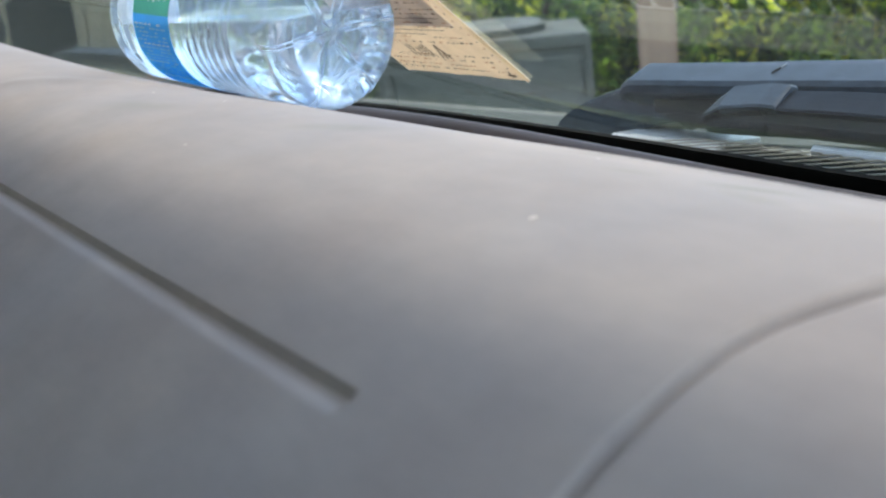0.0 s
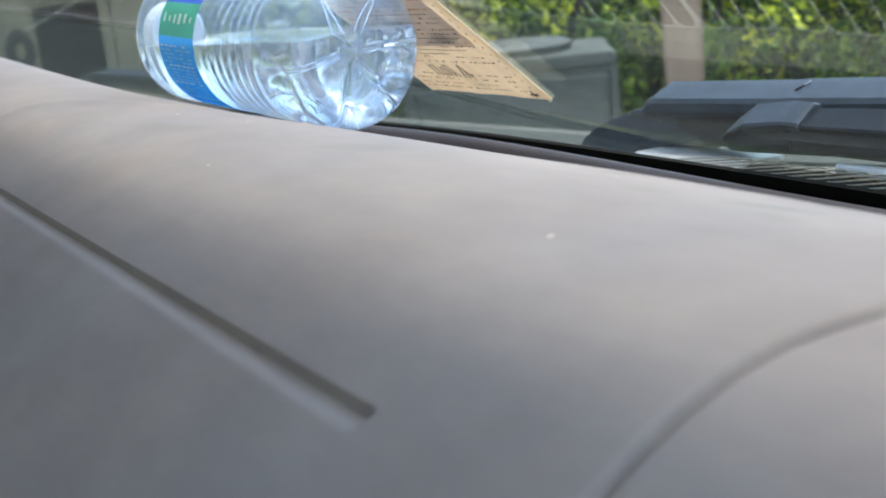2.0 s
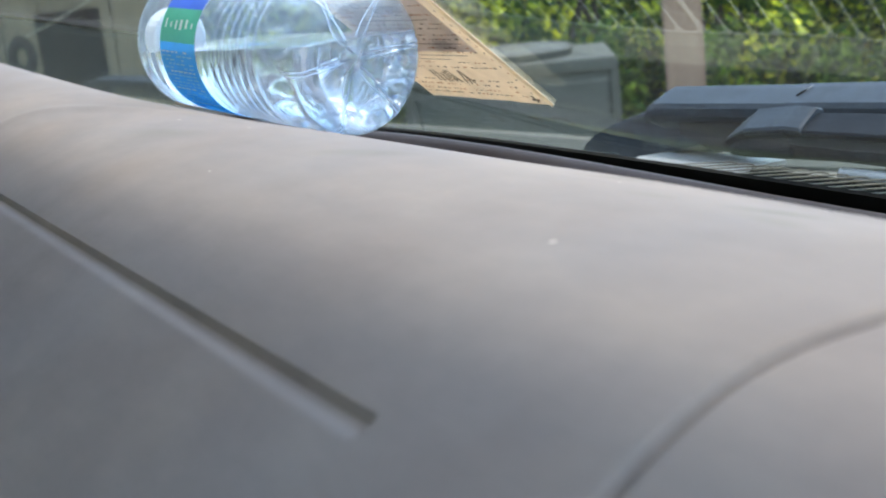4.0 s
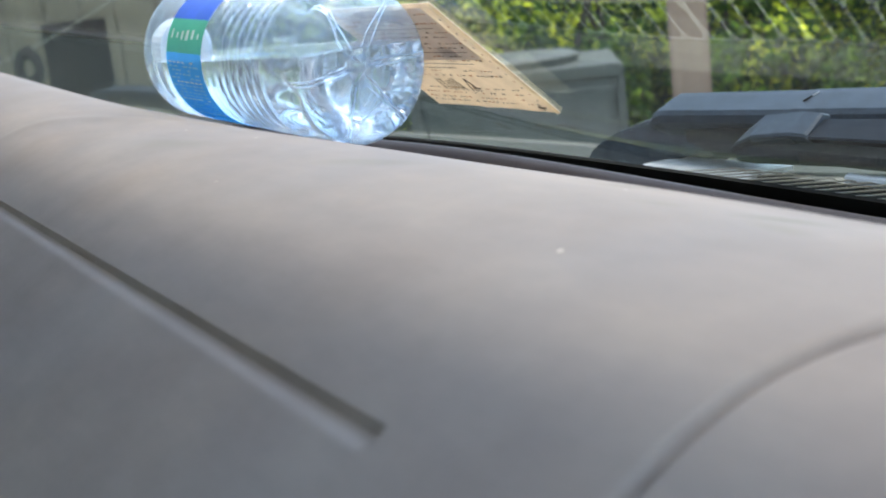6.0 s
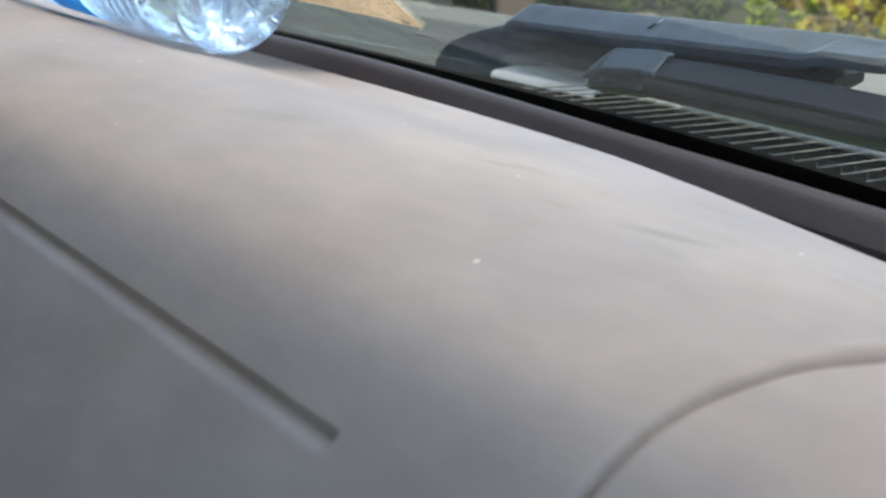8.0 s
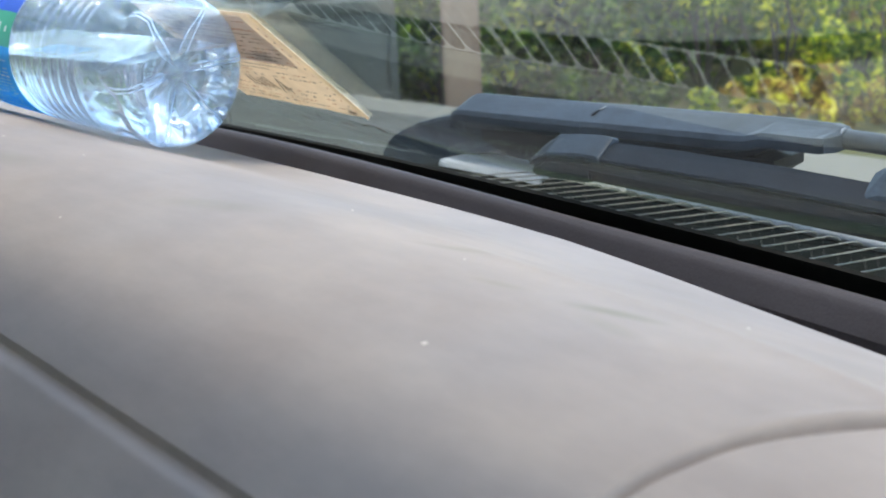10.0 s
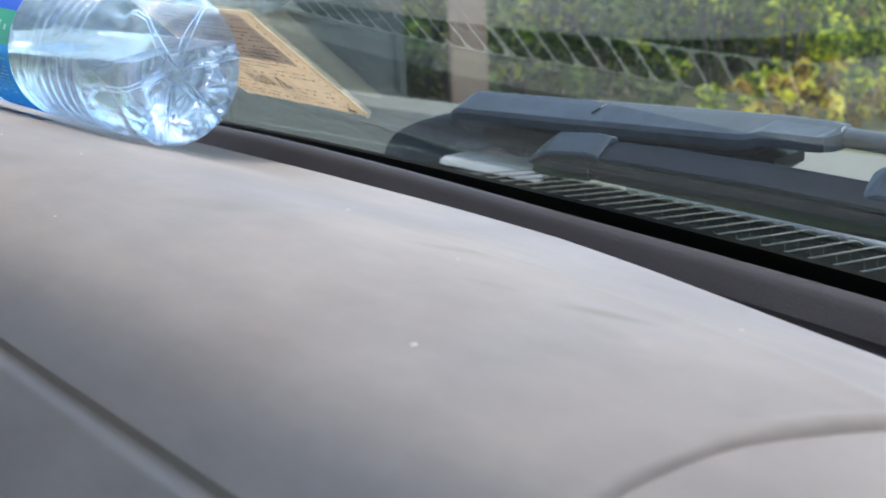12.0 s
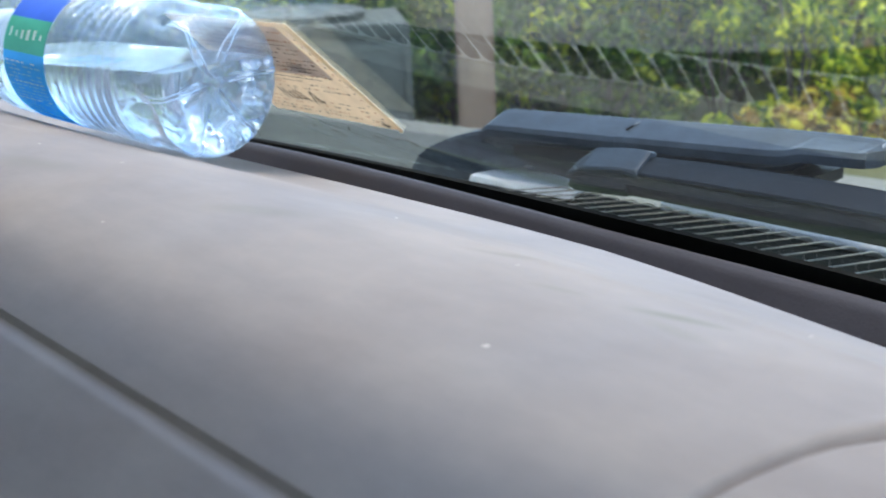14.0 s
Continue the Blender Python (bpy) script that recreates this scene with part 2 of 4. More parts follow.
PAPER_EDGE = film_material("pale_paper_edge", (0.9, 0.78, 0.6), 200, 0.6)
GRASS = surface("dry_grass_ground", (0.035, 0.05, 0.02), (0.13, 0.125, 0.06), 1.2, 0.95, 25, 0.02)
BARK = surface("grey_brown_bark", (0.035, 0.026, 0.02), (0.085, 0.07, 0.055), 6, 0.9, 40, 0.01, stretch=(1, 1, 0.2))
POST_WOOD = surface("weathered_post_wood", (0.20, 0.125, 0.09), (0.30, 0.20, 0.145), 5, 0.8, 60, 0.003, stretch=(1, 1, 0.12))
# Palest tones raised and darkest lowered to stand for sun flecks and gaps.
LEAF = leaf_material("green_leaves", (0.006, 0.020, 0.003), (0.035, 0.085, 0.010), (0.46, 0.52, 0.05))
# Yellow-green leaves, brightened in colour to stand for sunlit patches.
LEAF_YELLOW_LIT = leaf_material("lit_yellow_green_leaves", (0.02, 0.045, 0.006), (0.10, 0.16, 0.015), (0.55, 0.56, 0.05))
LEAF_SHADED = leaf_material("shaded_green_leaves", (0.008, 0.025, 0.006), (0.025, 0.065, 0.012), (0.10, 0.17, 0.02))
LEAF_RUST = leaf_material("rusty_leaves", (0.05, 0.035, 0.012), (0.26, 0.16, 0.045), (0.85, 0.74, 0.08))
AC_CASE = surface("dull_beige_metal", (0.052, 0.057, 0.050), (0.085, 0.09, 0.08), 4, 0.5, 60)
AC_DARK = surface("dark_coil_metal", (0.055, 0.06, 0.055), (0.085, 0.09, 0.082), 8, 0.6, 80)
AC_WIRE = surface("grey_guard_wire", (0.17, 0.175, 0.165), (0.23, 0.235, 0.22), 8, 0.5, 80)
SHED_WOOD = surface("olive_shed_boards", (0.15, 0.125, 0.085), (0.31, 0.26, 0.185), 2.5, 0.85, 30, 0.003, stretch=(1, 1, 0.2))
SHED_POST = surface("red_brown_post", (0.20, 0.10, 0.06), (0.34, 0.19, 0.12), 5, 0.8, 60, 0.003, stretch=(1, 1, 0.2))
CONCRETE = surface("pale_concrete", (0.13, 0.10, 0.085), (0.19, 0.15, 0.125), 6, 0.9, 60, 0.003)
TYRE = surface("old_tyre_rubber", (0.012, 0.012, 0.012), (0.03, 0.03, 0.028), 10, 0.8)
CABLE = surface("pale_cable", (0.35, 0.33, 0.27), (0.5, 0.47, 0.4), 10, 0.6)

# ============ building helpers ============
Z0 = 1.35            # height of the eye line; car parts are given relative to it
ROOT = {}


def bow(x):
    """How far the foot of the windshield sweeps back at x."""
    return 0.13 * (np.sqrt((x + 0.33) ** 2 + 0.04) - 0.2)


def base_drop(x):
    """How much lower the foot of the glass lies towards the middle of the car."""
    t = np.clip((x + 0.60) / 0.32, 0, 1)
    return 0.0085 * t * t * (3 - 2 * t)


def thing(name, loc, label, category, group="", kind=""):
    ob = new(name)
    ob.location = loc
    ob.empty_display_size = 0.05
    ROOT[ob.name] = Vector(loc)
    return tagged(ob, label, category, group, kind)


def part(name, verts, faces, mat, parent, label="", smooth=False):
    """A mesh of world-space vertices as one part under a thing or a part."""
    base = ROOT[parent.name]
    me = bpy.data.meshes.new(name)
    me.from_pydata([tuple(Vector(v) - base) for v in verts], [], faces)
    me.materials.append(mat)
    if smooth:
        me.polygons.foreach_set("use_smooth", [True] * len(me.polygons))
        me.set_sharp_from_angle(angle=radians(38))
    me.update()
    ob = new(name, me)
    ob.parent = parent
    ROOT[ob.name] = base
    if label:
        ob["label"] = label
    return ob


def fix_normals(ob):
    smooth = ob.data.polygons[0].use_smooth
    bm = bmesh.new()
    bm.from_mesh(ob.data)
    bmesh.ops.recalc_face_normals(bm, faces=bm.faces)
    bm.to_mesh(ob.data)
    bm.free()
    if smooth:
        ob.data.set_sharp_from_angle(angle=radians(38))
    return ob


def rounded(ob, width, segments=2):
    bm = bmesh.new()
    bm.from_mesh(ob.data)
    bmesh.ops.recalc_face_normals(bm, faces=bm.faces)
    sharp = [e for e in bm.edges if len(e.link_faces) == 2 and e.calc_face_angle(0) > 0.5]
    bmesh.ops.bevel(bm, geom=sharp, offset=width, segments=segments, affect="EDGES", clamp_overlap=True)
    bm.to_mesh(ob.data)
    bm.free()
    ob.data.polygons.foreach_set("use_smooth", [False] * len(ob.data.polygons))
    return ob


def box_geo(x0, x1, y0, y1, z0, z1):
    v = [(x, y, z) for x in (x0, x1) for y in (y0, y1) for z in (z0, z1)]
    f = [(0, 1, 3, 2), (4, 6, 7, 5), (0, 4, 5, 1), (2, 3, 7, 6), (0, 2, 6, 4), (1, 5, 7, 3)]
    return v, f


def box_part(name, x0, x1, y0, y1, z0, z1, mat, parent, bevel=0.0, label=""):
    ob = part(name, *box_geo(x0, x1, y0, y1, z0, z1), mat, parent, label)
    return rounded(ob, bevel) if bevel else fix_normals(ob)


def loft(rings, close_ring=True, caps=True):
    """Vertices and faces that join rings of equal length."""
    n = len(rings[0])
    v = [p for r in rings for p in r]
    f = []
    for i in range(len(rings) - 1):
        for j in range(n if close_ring else n - 1):
            k = (j + 1) % n
            f.append((i * n + j, i * n + k, (i + 1) * n + k, (i + 1) * n + j))
    if caps and close_ring:
        f.append(tuple(range(n))[::-1])
        f.append(tuple((len(rings) - 1) * n + j for j in range(n)))
    return v, f


def rod(p, q, r, n=8):
    p, q = Vector(p), Vector(q)
    d = (q - p).normalized()
    a = d.orthogonal().normalized()
    b = d.cross(a)
    return loft([[c + (a * math.cos(2 * math.pi * j / n) + b * math.sin(2 * math.pi * j / n)) * r for j in range(n)] for c in (p, q)])


def merge(geos):
    v, f = [], []
    for gv, gf in geos:
        o = len(v)
        v += list(gv)
        f += [tuple(i + o for i in face) for face in gf]
    return v, f


def smoothstep(a, b, x):
    t = np.clip((x - a) / (b - a), 0, 1)
    return t * t * (3 - 2 * t)


# ============ dashboard ============
PROFILE = [(-.34, -.48), (-.20, -.285), (-.12, -.198), (-.05, -.1406), (0, -.1099), (.04, -.0883), (.078, -.0688), (.1, -.0587),
           (.13, -.0522), (.16, -.0525), (.19, -.0597), (.22, -.0704), (.26, -.0865)]
SEAM = [(-0.1, -0.1005), (-0.02, -0.1024), (0.0295, -0.1048), (0.0678, -0.1082), (0.0821, -0.1106), (0.0964, -0.1117), (0.1079, -0.1115), (0.1157, -0.1103), (0.1234, -0.1079), (0.1303, -0.1055), (0.1372, -0.1019), (0.1452, -0.0968), (0.1532, -0.0918), (0.1592, -0.0862), (0.1632, -0.075), (0.1662, -0.0603), (0.1671, -0.0348), (0.1671, 0.1052)]
LEFT_SEAM = [(.04, -.560), (.08, -.574), (.1065, -.582), (.120, -.5815), (.1306, -.5705), (.1434, -.540), (.1544, -.508), (.162, -.46), (.167, -.40)]
RIDGE = [(.183, -.30), (.1835, -.23), (.183, -.17), (.179, -.134), (.1705, -.105), (.162, -.088)]


def spline(points, q):
    p = np.array(points, float)
    n = len(p)
    h = np.diff(p[:, 0])
    A, b = np.eye(n), np.zeros(n)
    for i in range(1, n - 1):
        A[i, i - 1], A[i, i], A[i, i + 1] = h[i - 1], 2 * (h[i - 1] + h[i]), h[i]
        b[i] = 6 * ((p[i + 1, 1] - p[i, 1]) / h[i] - (p[i, 1] - p[i - 1, 1]) / h[i - 1])
    M = np.linalg.solve(A, b)
    i = np.clip(np.searchsorted(p[:, 0], q) - 1, 0, n - 2)
    t, hi = q - p[i, 0], h[i]
    return p[i, 1] + t * ((p[i + 1, 1] - p[i, 1]) / hi - hi * (2 * M[i] + M[i + 1]) / 6) + t * t * M[i] / 2 + t ** 3 * (M[i + 1] - M[i]) / (6 * hi)


def polyline_distance(X, Y, curve):
    """Distance to a curve of (y, x) points, signed: positive on its right."""
    c = np.array([(x, y) for y, x in curve])
    best, sign = np.full(X.shape, 9.0), np.ones(X.shape)
    for (ax, ay), (bx, by) in zip(c[:-1], c[1:]):
        dx, dy = bx - ax, by - ay
        t = np.clip(((X - ax) * dx + (Y - ay) * dy) / (dx * dx + dy * dy), 0, 1)
        d = np.hypot(X - ax - t * dx, Y - ay - t * dy)
        s = np.where((X - ax) * dy - (Y - ay) * dx > 0, 1.0, -1.0)
        sign = np.where(d < best, s, sign)
        best = np.minimum(best, d)
    return best * sign


def smooth_curve(points, n=160):
    p = np.array(points, float)
    s = np.concatenate([[0], np.cumsum(np.hypot(*np.diff(p, axis=0).T))])
    q = np.linspace(0, s[-1], n)
    return np.stack([spline(np.stack([s, p[:, 0]], 1), q), spline(np.stack([s, p[:, 1]], 1), q)], 1)


def lip_rise(x):
    """How far the edge by the glass stands out, as a share: full on the far side, little in the middle of the car."""
    return np.interp(x, (-.62, -.49, -.38, -.27, -.23, -.17, -.14, 0.1), (1.3, 1.3, 1.03, 0.95, 0.7, 0.22, 0.04, -0.05))


def dash_height(X, Y):
    Z = spline(PROFILE, Y)
    Z = Z + 0.0025 * lip_rise(X) * smoothstep(0.236, 0.262, Y)
    Z = Z + 0.026 * smoothstep(0.45, 1.15, -X) * smoothstep(0.0, 0.15, Y)
    # tear groove: steep far wall, gentle near wall
    yg = 0.0800
    d = Y - yg
    cut = np.where(d > 0.0003, 1 - smoothstep(0.0003, 0.0011, d), smoothstep(-0.0046, 0.0003, d))
    ends = smoothstep(0.1585, 0.1610, -X) * (1 - smoothstep(0.53, 0.532, -X))
    Z = Z - 0.0018 * cut * ends
    # right-hand panel seam
    ds = polyline_distance(X, Y, smooth_curve(SEAM))
    Z = Z - 0.0026 * np.exp(-(ds / 0.0011) ** 2) * (1 - 0.8 * smoothstep(0.148, 0.164, Y)) - 0.0004 * smoothstep(0.0, 0.004, ds) + 0.0012 * np.exp(-((ds + 0.0030) / 0.0022) ** 2) * smoothstep(0.125, 0.160, Y)
    dl = polyline_distance(X, Y, smooth_curve(LEFT_SEAM))
    fade = smoothstep(0.40, 0.50, -X)
    Z = Z + fade * (0.0010 * np.exp(-((dl - 0.002) / 0.005) ** 2))
    dr = polyline_distance(X, Y, smooth_curve(RIDGE))
    Z = Z + 0.0011 * np.exp(-(np.abs(dr) / 0.0035) ** 1.5) * smoothstep(-0.30, -0.2, X)
    return Z


def steps(*spans):
    out = [spans[0][0]]
    for a, b, d in spans:
        k = max(1, round((b - a) / d))
        out += [a + (b - a) * (i + 1) / k for i in range(k)]
    return np.array(out)


dash = thing("dashboard", (-0.45, 0.1, Z0 - 0.3), "worn grey-taupe plastic dashboard with a thin tear groove", "dashboard")
gx = steps((-1.90, -0.62, 0.02), (-0.62, -0.166, 0.003), (-0.166, -0.154, 0.0006), (-0.154, -0.125, 0.0015), (-0.125, -0.078, 0.0006), (-0.078, 0.0, 0.002), (0.0, 0.20, 0.015))
gy = steps((-0.34, 0.0, 0.012), (0.0, 0.075, 0.0022), (0.075, 0.086, 0.00035), (0.086, 0.150, 0.0014), (0.150, 0.172, 0.0005), (0.172, 0.26, 0.0014))
GX, GY = np.meshgrid(gx, gy, indexing="ij")
GZ = dash_height(GX, GY)
rows_v = []
nx, ny = GX.shape
lip = [(0.2612, -0.0003 - 0.0006), (0.2622, -0.0022), (0.2626, -0.0042), (0.2630, -0.0065)]
for i in range(nx):
    z_end = GZ[i, -1]
    back, out = bow(gx[i]), 0.007 * float(lip_rise(gx[i]))
    rows_v += [(GX[i, j], GY[i, j] - back * float(smoothstep(0.13, 0.26, GY[i, j])) + out * float(smoothstep(0.234, 0.26, GY[i, j])), Z0 + GZ[i, j]) for j in range(ny)] + [(gx[i], y - back + out, Z0 + z_end + dz) for y, dz in lip]
nt_ = ny + len(lip)
pad_faces = [(i * nt_ + j, (i + 1) * nt_ + j, (i + 1) * nt_ + j + 1, i * nt_ + j + 1) for i in range(nx - 1) for j in range(nt_ - 1)]
part("dash_pad", rows_v, pad_faces, DASH, dash, smooth=True)


def extruded_strip(name, outline, x0, x1, mat, parent, thickness=0.003, n=2, label="", at=(0, 0), drop=0.0):
    """A bent sheet of that outline in (y, z), run from x0 to x1, with thickness below."""
    pts = [Vector((0, y, z)) for y, z in outline]
    under = []
    for i, p in enumerate(pts):
        a, b = pts[max(0, i - 1)], pts[min(len(pts) - 1, i + 1)]
        d = (b - a).normalized()
        under.append(p - Vector((0, -d.z, d.y)) * thickness)
    ring = pts + under[::-1]
    rings = [[Vector((x, p.y + at[0] - bow(x), Z0 + p.z + at[1] - drop * float(base_drop(x)))) for p in ring] for x in np.linspace(x0, x1, n + 1).tolist()]
    ob = part(name, *loft(rings), mat, parent, label, smooth=False)
    return fix_normals(ob)


trough_line = [(.2935, -.1125), (.2965, -.1150), (.301, -.1170), (.308, -.1180), (.315, -.1150), (.3200, -.1090), (.3232, -.1020), (.3260, -.0962), (.3285, -.0943), (.3315, -.0946), (.3345, -.0970)]
tl = np.array(trough_line)
ts = np.linspace(0, 1, len(tl))
trough_line = [(float(np.interp(q, ts, tl[:, 0])), float(np.interp(q, ts, tl[:, 1]))) for q in np.linspace(0, 1, 28)]
trough = extruded_strip("windshield_trough", [p for p in trough_line if p[0] < 0.3225], -1.90, 0.20, TRIM_SHADED, dash, 0.003, 60, "dark taupe plastic channel under the glass", (0, 0.0008), 1.0)
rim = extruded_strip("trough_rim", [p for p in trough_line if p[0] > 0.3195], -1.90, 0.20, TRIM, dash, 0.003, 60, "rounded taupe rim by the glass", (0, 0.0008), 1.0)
rim.data.polygons.foreach_set("use_smooth", [True] * len(rim.data.polygons))
rim.data.set_sharp_from_angle(angle=radians(50))
trough.data.polygons.foreach_set("use_smooth", [True] * len(trough.data.polygons))
trough.data.set_sharp_from_angle(angle=radians(50))
# front face of the dash, down to the knees
box_part("dash_front", -1.90, 0.20, -0.36, -0.335, Z0 - 0.85, Z0 - 0.478, DASH, dash, 0.004)

# ============ defroster vents, on the wall of the channel that faces the glass ============
WALL_TOP, WALL_FOOT = Vector((0, .2685, -.0930)), Vector((0, .2905, -.1130))


def wall_point(x, v):
    p = WALL_TOP.lerp(WALL_FOOT, v)
    return (x, p.y - bow(x) + 0.075 * max(0.0, min(x, -0.219) + 0.33) - 0.12 * max(0.0, min(x, -0.05) + 0.219), Z0 + p.z)


def wall_panel(name, x0, x1, parent):
    xs = np.linspace(x0, x1, max(2, int((x1 - x0) / 0.02)))
    v = [wall_point(float(x), t) for x in xs for t in (0, 1)]
    return part(name, v, [(2 * i, 2 * i + 2, 2 * i + 3, 2 * i + 1) for i in range(len(xs) - 1)], VENT_GREY, parent)


LEAN = 0.0028


def defroster_vent(x0, cells, pitch):
    x1 = x0 + cells * pitch
    vent = thing("defroster_vent", (x0, .27, Z0 - .1), "dark plastic defroster vent with a row of slots", "air vent", "defroster vents")
    geos = []
    for c in range(cells):
        a, b = x0 + c * pitch, x0 + (c + 1) * pitch
        n = 24
        hole, edge = [], []
        hw, hh = pitch * 0.5 - 0.0008, 0.44
        for k in range(n):
            t = 2 * math.pi * k / n
            cx, cy = math.cos(t), math.sin(t)
            s = 1 / max(abs(cx), abs(cy))
            edge.append((cx * s, cy * s))
            q = 1 / (abs(cx) ** 4 + abs(cy) ** 4) ** 0.25
            hole.append((cx * q, cy * q))
        # slots lean; the two ends of the row stay square
        outer = [wall_point((a + b) / 2 + ex * pitch / 2 - (0 if (c == 0 and ex < -0.99) or (c == cells - 1 and ex > 0.99) else LEAN * ey), 0.5 + ey * 0.5) for ex, ey in edge]
        inner = [wall_point((a + b) / 2 + hx * hw - LEAN * 2 * hh * hy, 0.5 + hy * hh) for hx, hy in hole]
        deep = [(px, py - 0.007, pz - 0.009) for px, py, pz in inner]
        v = outer + inner + deep
        f = [(k, (k + 1) % n, n + (k + 1) % n, n + k) for k in range(n)] + [(n + k, n + (k + 1) % n, 2 * n + (k + 1) % n, 2 * n + k) for k in range(n)]
        geos.append((v, f))
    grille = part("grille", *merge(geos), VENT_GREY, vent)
    # slot sides take the darker copy: their shade is in the colour
    grille.data.materials.append(TRIM_SHADED)
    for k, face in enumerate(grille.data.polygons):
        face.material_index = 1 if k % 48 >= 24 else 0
    v = [wall_point(x0, 0.02), wall_point(x1, 0.02), wall_point(x1, 0.98), wall_point(x0, 0.98)]
    # black sheet behind the slots, in place of an unlit duct
    part("duct", [(x, y - 0.0075, z - 0.0095) for x, y, z in v], [(0, 1, 2, 3)], RECESS_SHADE, vent)
    return x1


edges = [-1.90]
for vx, cells in ((-0.92, 12), (-0.5378, 12), (-0.3774, 12)):
    wall_panel("vent_wall", edges[-1], vx, dash)
    edges.append(defroster_vent(vx, cells, 0.0132))
wall_panel("vent_wall", edges[-1], 0.20, dash)
# added strip in the channel below the vents, there for its veil in the glass
apron = []
for x in np.linspace(-1.89, 0.19, 70).tolist():
    foot = Vector(wall_point(x, 1.0))
    apron.append([foot + Vector((0, 0.0004 + dy, dz)) for dy, dz in ((0, 0), (0.0060, -0.0024), (0.0140, -0.0032), (0.0140, -0.0048), (0.0060, -0.0040), (0, -0.0016))])
fix_normals(part("vent_veil_strip", *loft(apron), APRON, dash, "grey floor below the vents"))

# ============ windshield ============
TILT = radians(42.5)
UP = Vector((0, -math.cos(TILT), math.sin(TILT)))
OUT = Vector((0, math.sin(TILT), math.cos(TILT)))
SILL = Vector((0, .337, Z0 - .0935))
HEADER = 0.312       # length of the glass from its foot to the header, kept short so the roof shades the dash


def sweep(x):
    """How far the far end of the glass wraps back towards its pillar."""
    return 0.07 * (math.sqrt(max(0.0, -0.62 - x) ** 2 + 0.04) - 0.2)


def on_glass(x, s, lift=0.0):
    """Point of the inner face of the glass, s metres up from the top of the black edge band."""
    p = SILL + UP * s + OUT * lift
    return Vector((x, p.y - sweep(x), p.z))


shield = thing("window_1", on_glass(-0.5, 0), "raked clear windshield, dusty, with a black edge band", "windshield", kind="structure")


def glass_slab(x0, x1, s0, s1, l0, l1, n=1):
    rings = [[on_glass(float(x), s, l) for s, l in ((s0, l0), (s0, l1), (s1, l1), (s1, l0))] for x in np.linspace(x0, x1, n + 1)]
    return loft(rings)


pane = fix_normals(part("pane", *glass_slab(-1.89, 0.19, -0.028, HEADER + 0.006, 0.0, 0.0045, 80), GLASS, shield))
pane.data.materials.append(GLASS_OUT)
for face in pane.data.polygons:
    face.material_index = 0 if face.normal.dot(OUT) < -0.9 else 1
pane.data.polygons.foreach_set("use_smooth", [True] * len(pane.data.polygons))
pane.data.set_sharp_from_angle(angle=radians(40))


def band_top(x):
    """Upper rim of the black band, which sinks towards the middle of the car."""
    return 0.0020 - 1.25 * float(base_drop(x))


band = [[on_glass(float(x), q, l) - Vector((0, max(0.0, bow(x) - sweep(x)), 0)) for q, l in ((band_top(x) - 0.0190, -0.0016), (band_top(x) - 0.0190, -0.0002), (band_top(x), -0.0002), (band_top(x), -0.0016))] for x in np.linspace(-1.89, 0.19, 73)]
fix_normals(part("edge_band", *loft(band), RUBBER, shield, "black edge band"))

# Filler added over the gap, so the glass does not mirror the bright cowl.
ledge = []
for x in np.linspace(-1.89, -0.62, 40).tolist():
    back, far = bow(x), sweep(x)
    ledge.append([Vector((x, y, Z0 + z)) for y, z in ((.3445 - back, -.1010), (.3458 - far, -.1018), (.3458 - far, -.1040), (.3445 - back, -.1040))])
fix_normals(part("edge_ledge", *loft(ledge), RUBBER, shield, "black ledge under the glass"))

# ============ sticker on the glass ============
sticker = thing("windshield_sticker", on_glass(-0.47, 0.04), "tan printed paper sticker stuck inside the windshield glass", "sticker")
SX1, SS0, SW, SH = -0.4330, 0.0355, 0.105, 0.080


def on_sticker(u, w, lift):
    return on_glass(SX1 - SW + u * SW, SS0 + w * SH, -0.0008 - lift)


def sticker_bit(name, u0, u1, w0, w1, mat, lift, label="", slant=0.0):
    n = max(1, int((u1 - u0) / 0.08))
    v = [on_sticker(u0 + (u1 - u0) * k / n + slant * t, w0 + (w1 - w0) * t, lift) for k in range(n + 1) for t in (0, 1)]
    return part(name, v, [(2 * i, 2 * i + 2, 2 * i + 3, 2 * i + 1) for i in range(n)], mat, sticker, label)


rng = random.Random(5)
foot = [(i / 16, 0.012 * rng.random() if 0 < i < 13 else 0.0) for i in range(17)]
pr = [[on_sticker(u, w, 0), on_sticker(u, 1, 0), on_sticker(u, 1, -0.0004), on_sticker(u, w, -0.0004)] for u, w in foot]
fix_normals(part("paper", *loft(pr), PAPER, sticker))
sticker_bit("paper_rim", 0.982, 1.0, 0.0, 1.0, PAPER_EDGE, 0.0003)
sticker_bit("print_block", 0.10, 0.90, 0.50, 0.97, PAPER_GREY, 0.0003, "grey printed block")
sticker_bit("print_patch", 0.64, 0.76, 0.53, 0.61, PAPER_SLATE, 0.0006)
sticker_bit("print_patch", 0.36, 0.56, 0.62, 0.74, PAPER_SLATE, 0.0006)
sticker_bit("print_patch", 0.46, 0.70, 0.86, 0.93, PAPER_SLATE, 0.0006)
for w, u0, u1 in ((0.80, 0.22, 0.82), (0.58, 0.1, 0.86), (0.47, 0.1, 0.80), (0.43, 0.1, 0.62)):
    sticker_bit("print_line", u0, u1, w, w + 0.006, INK, 0.0008)
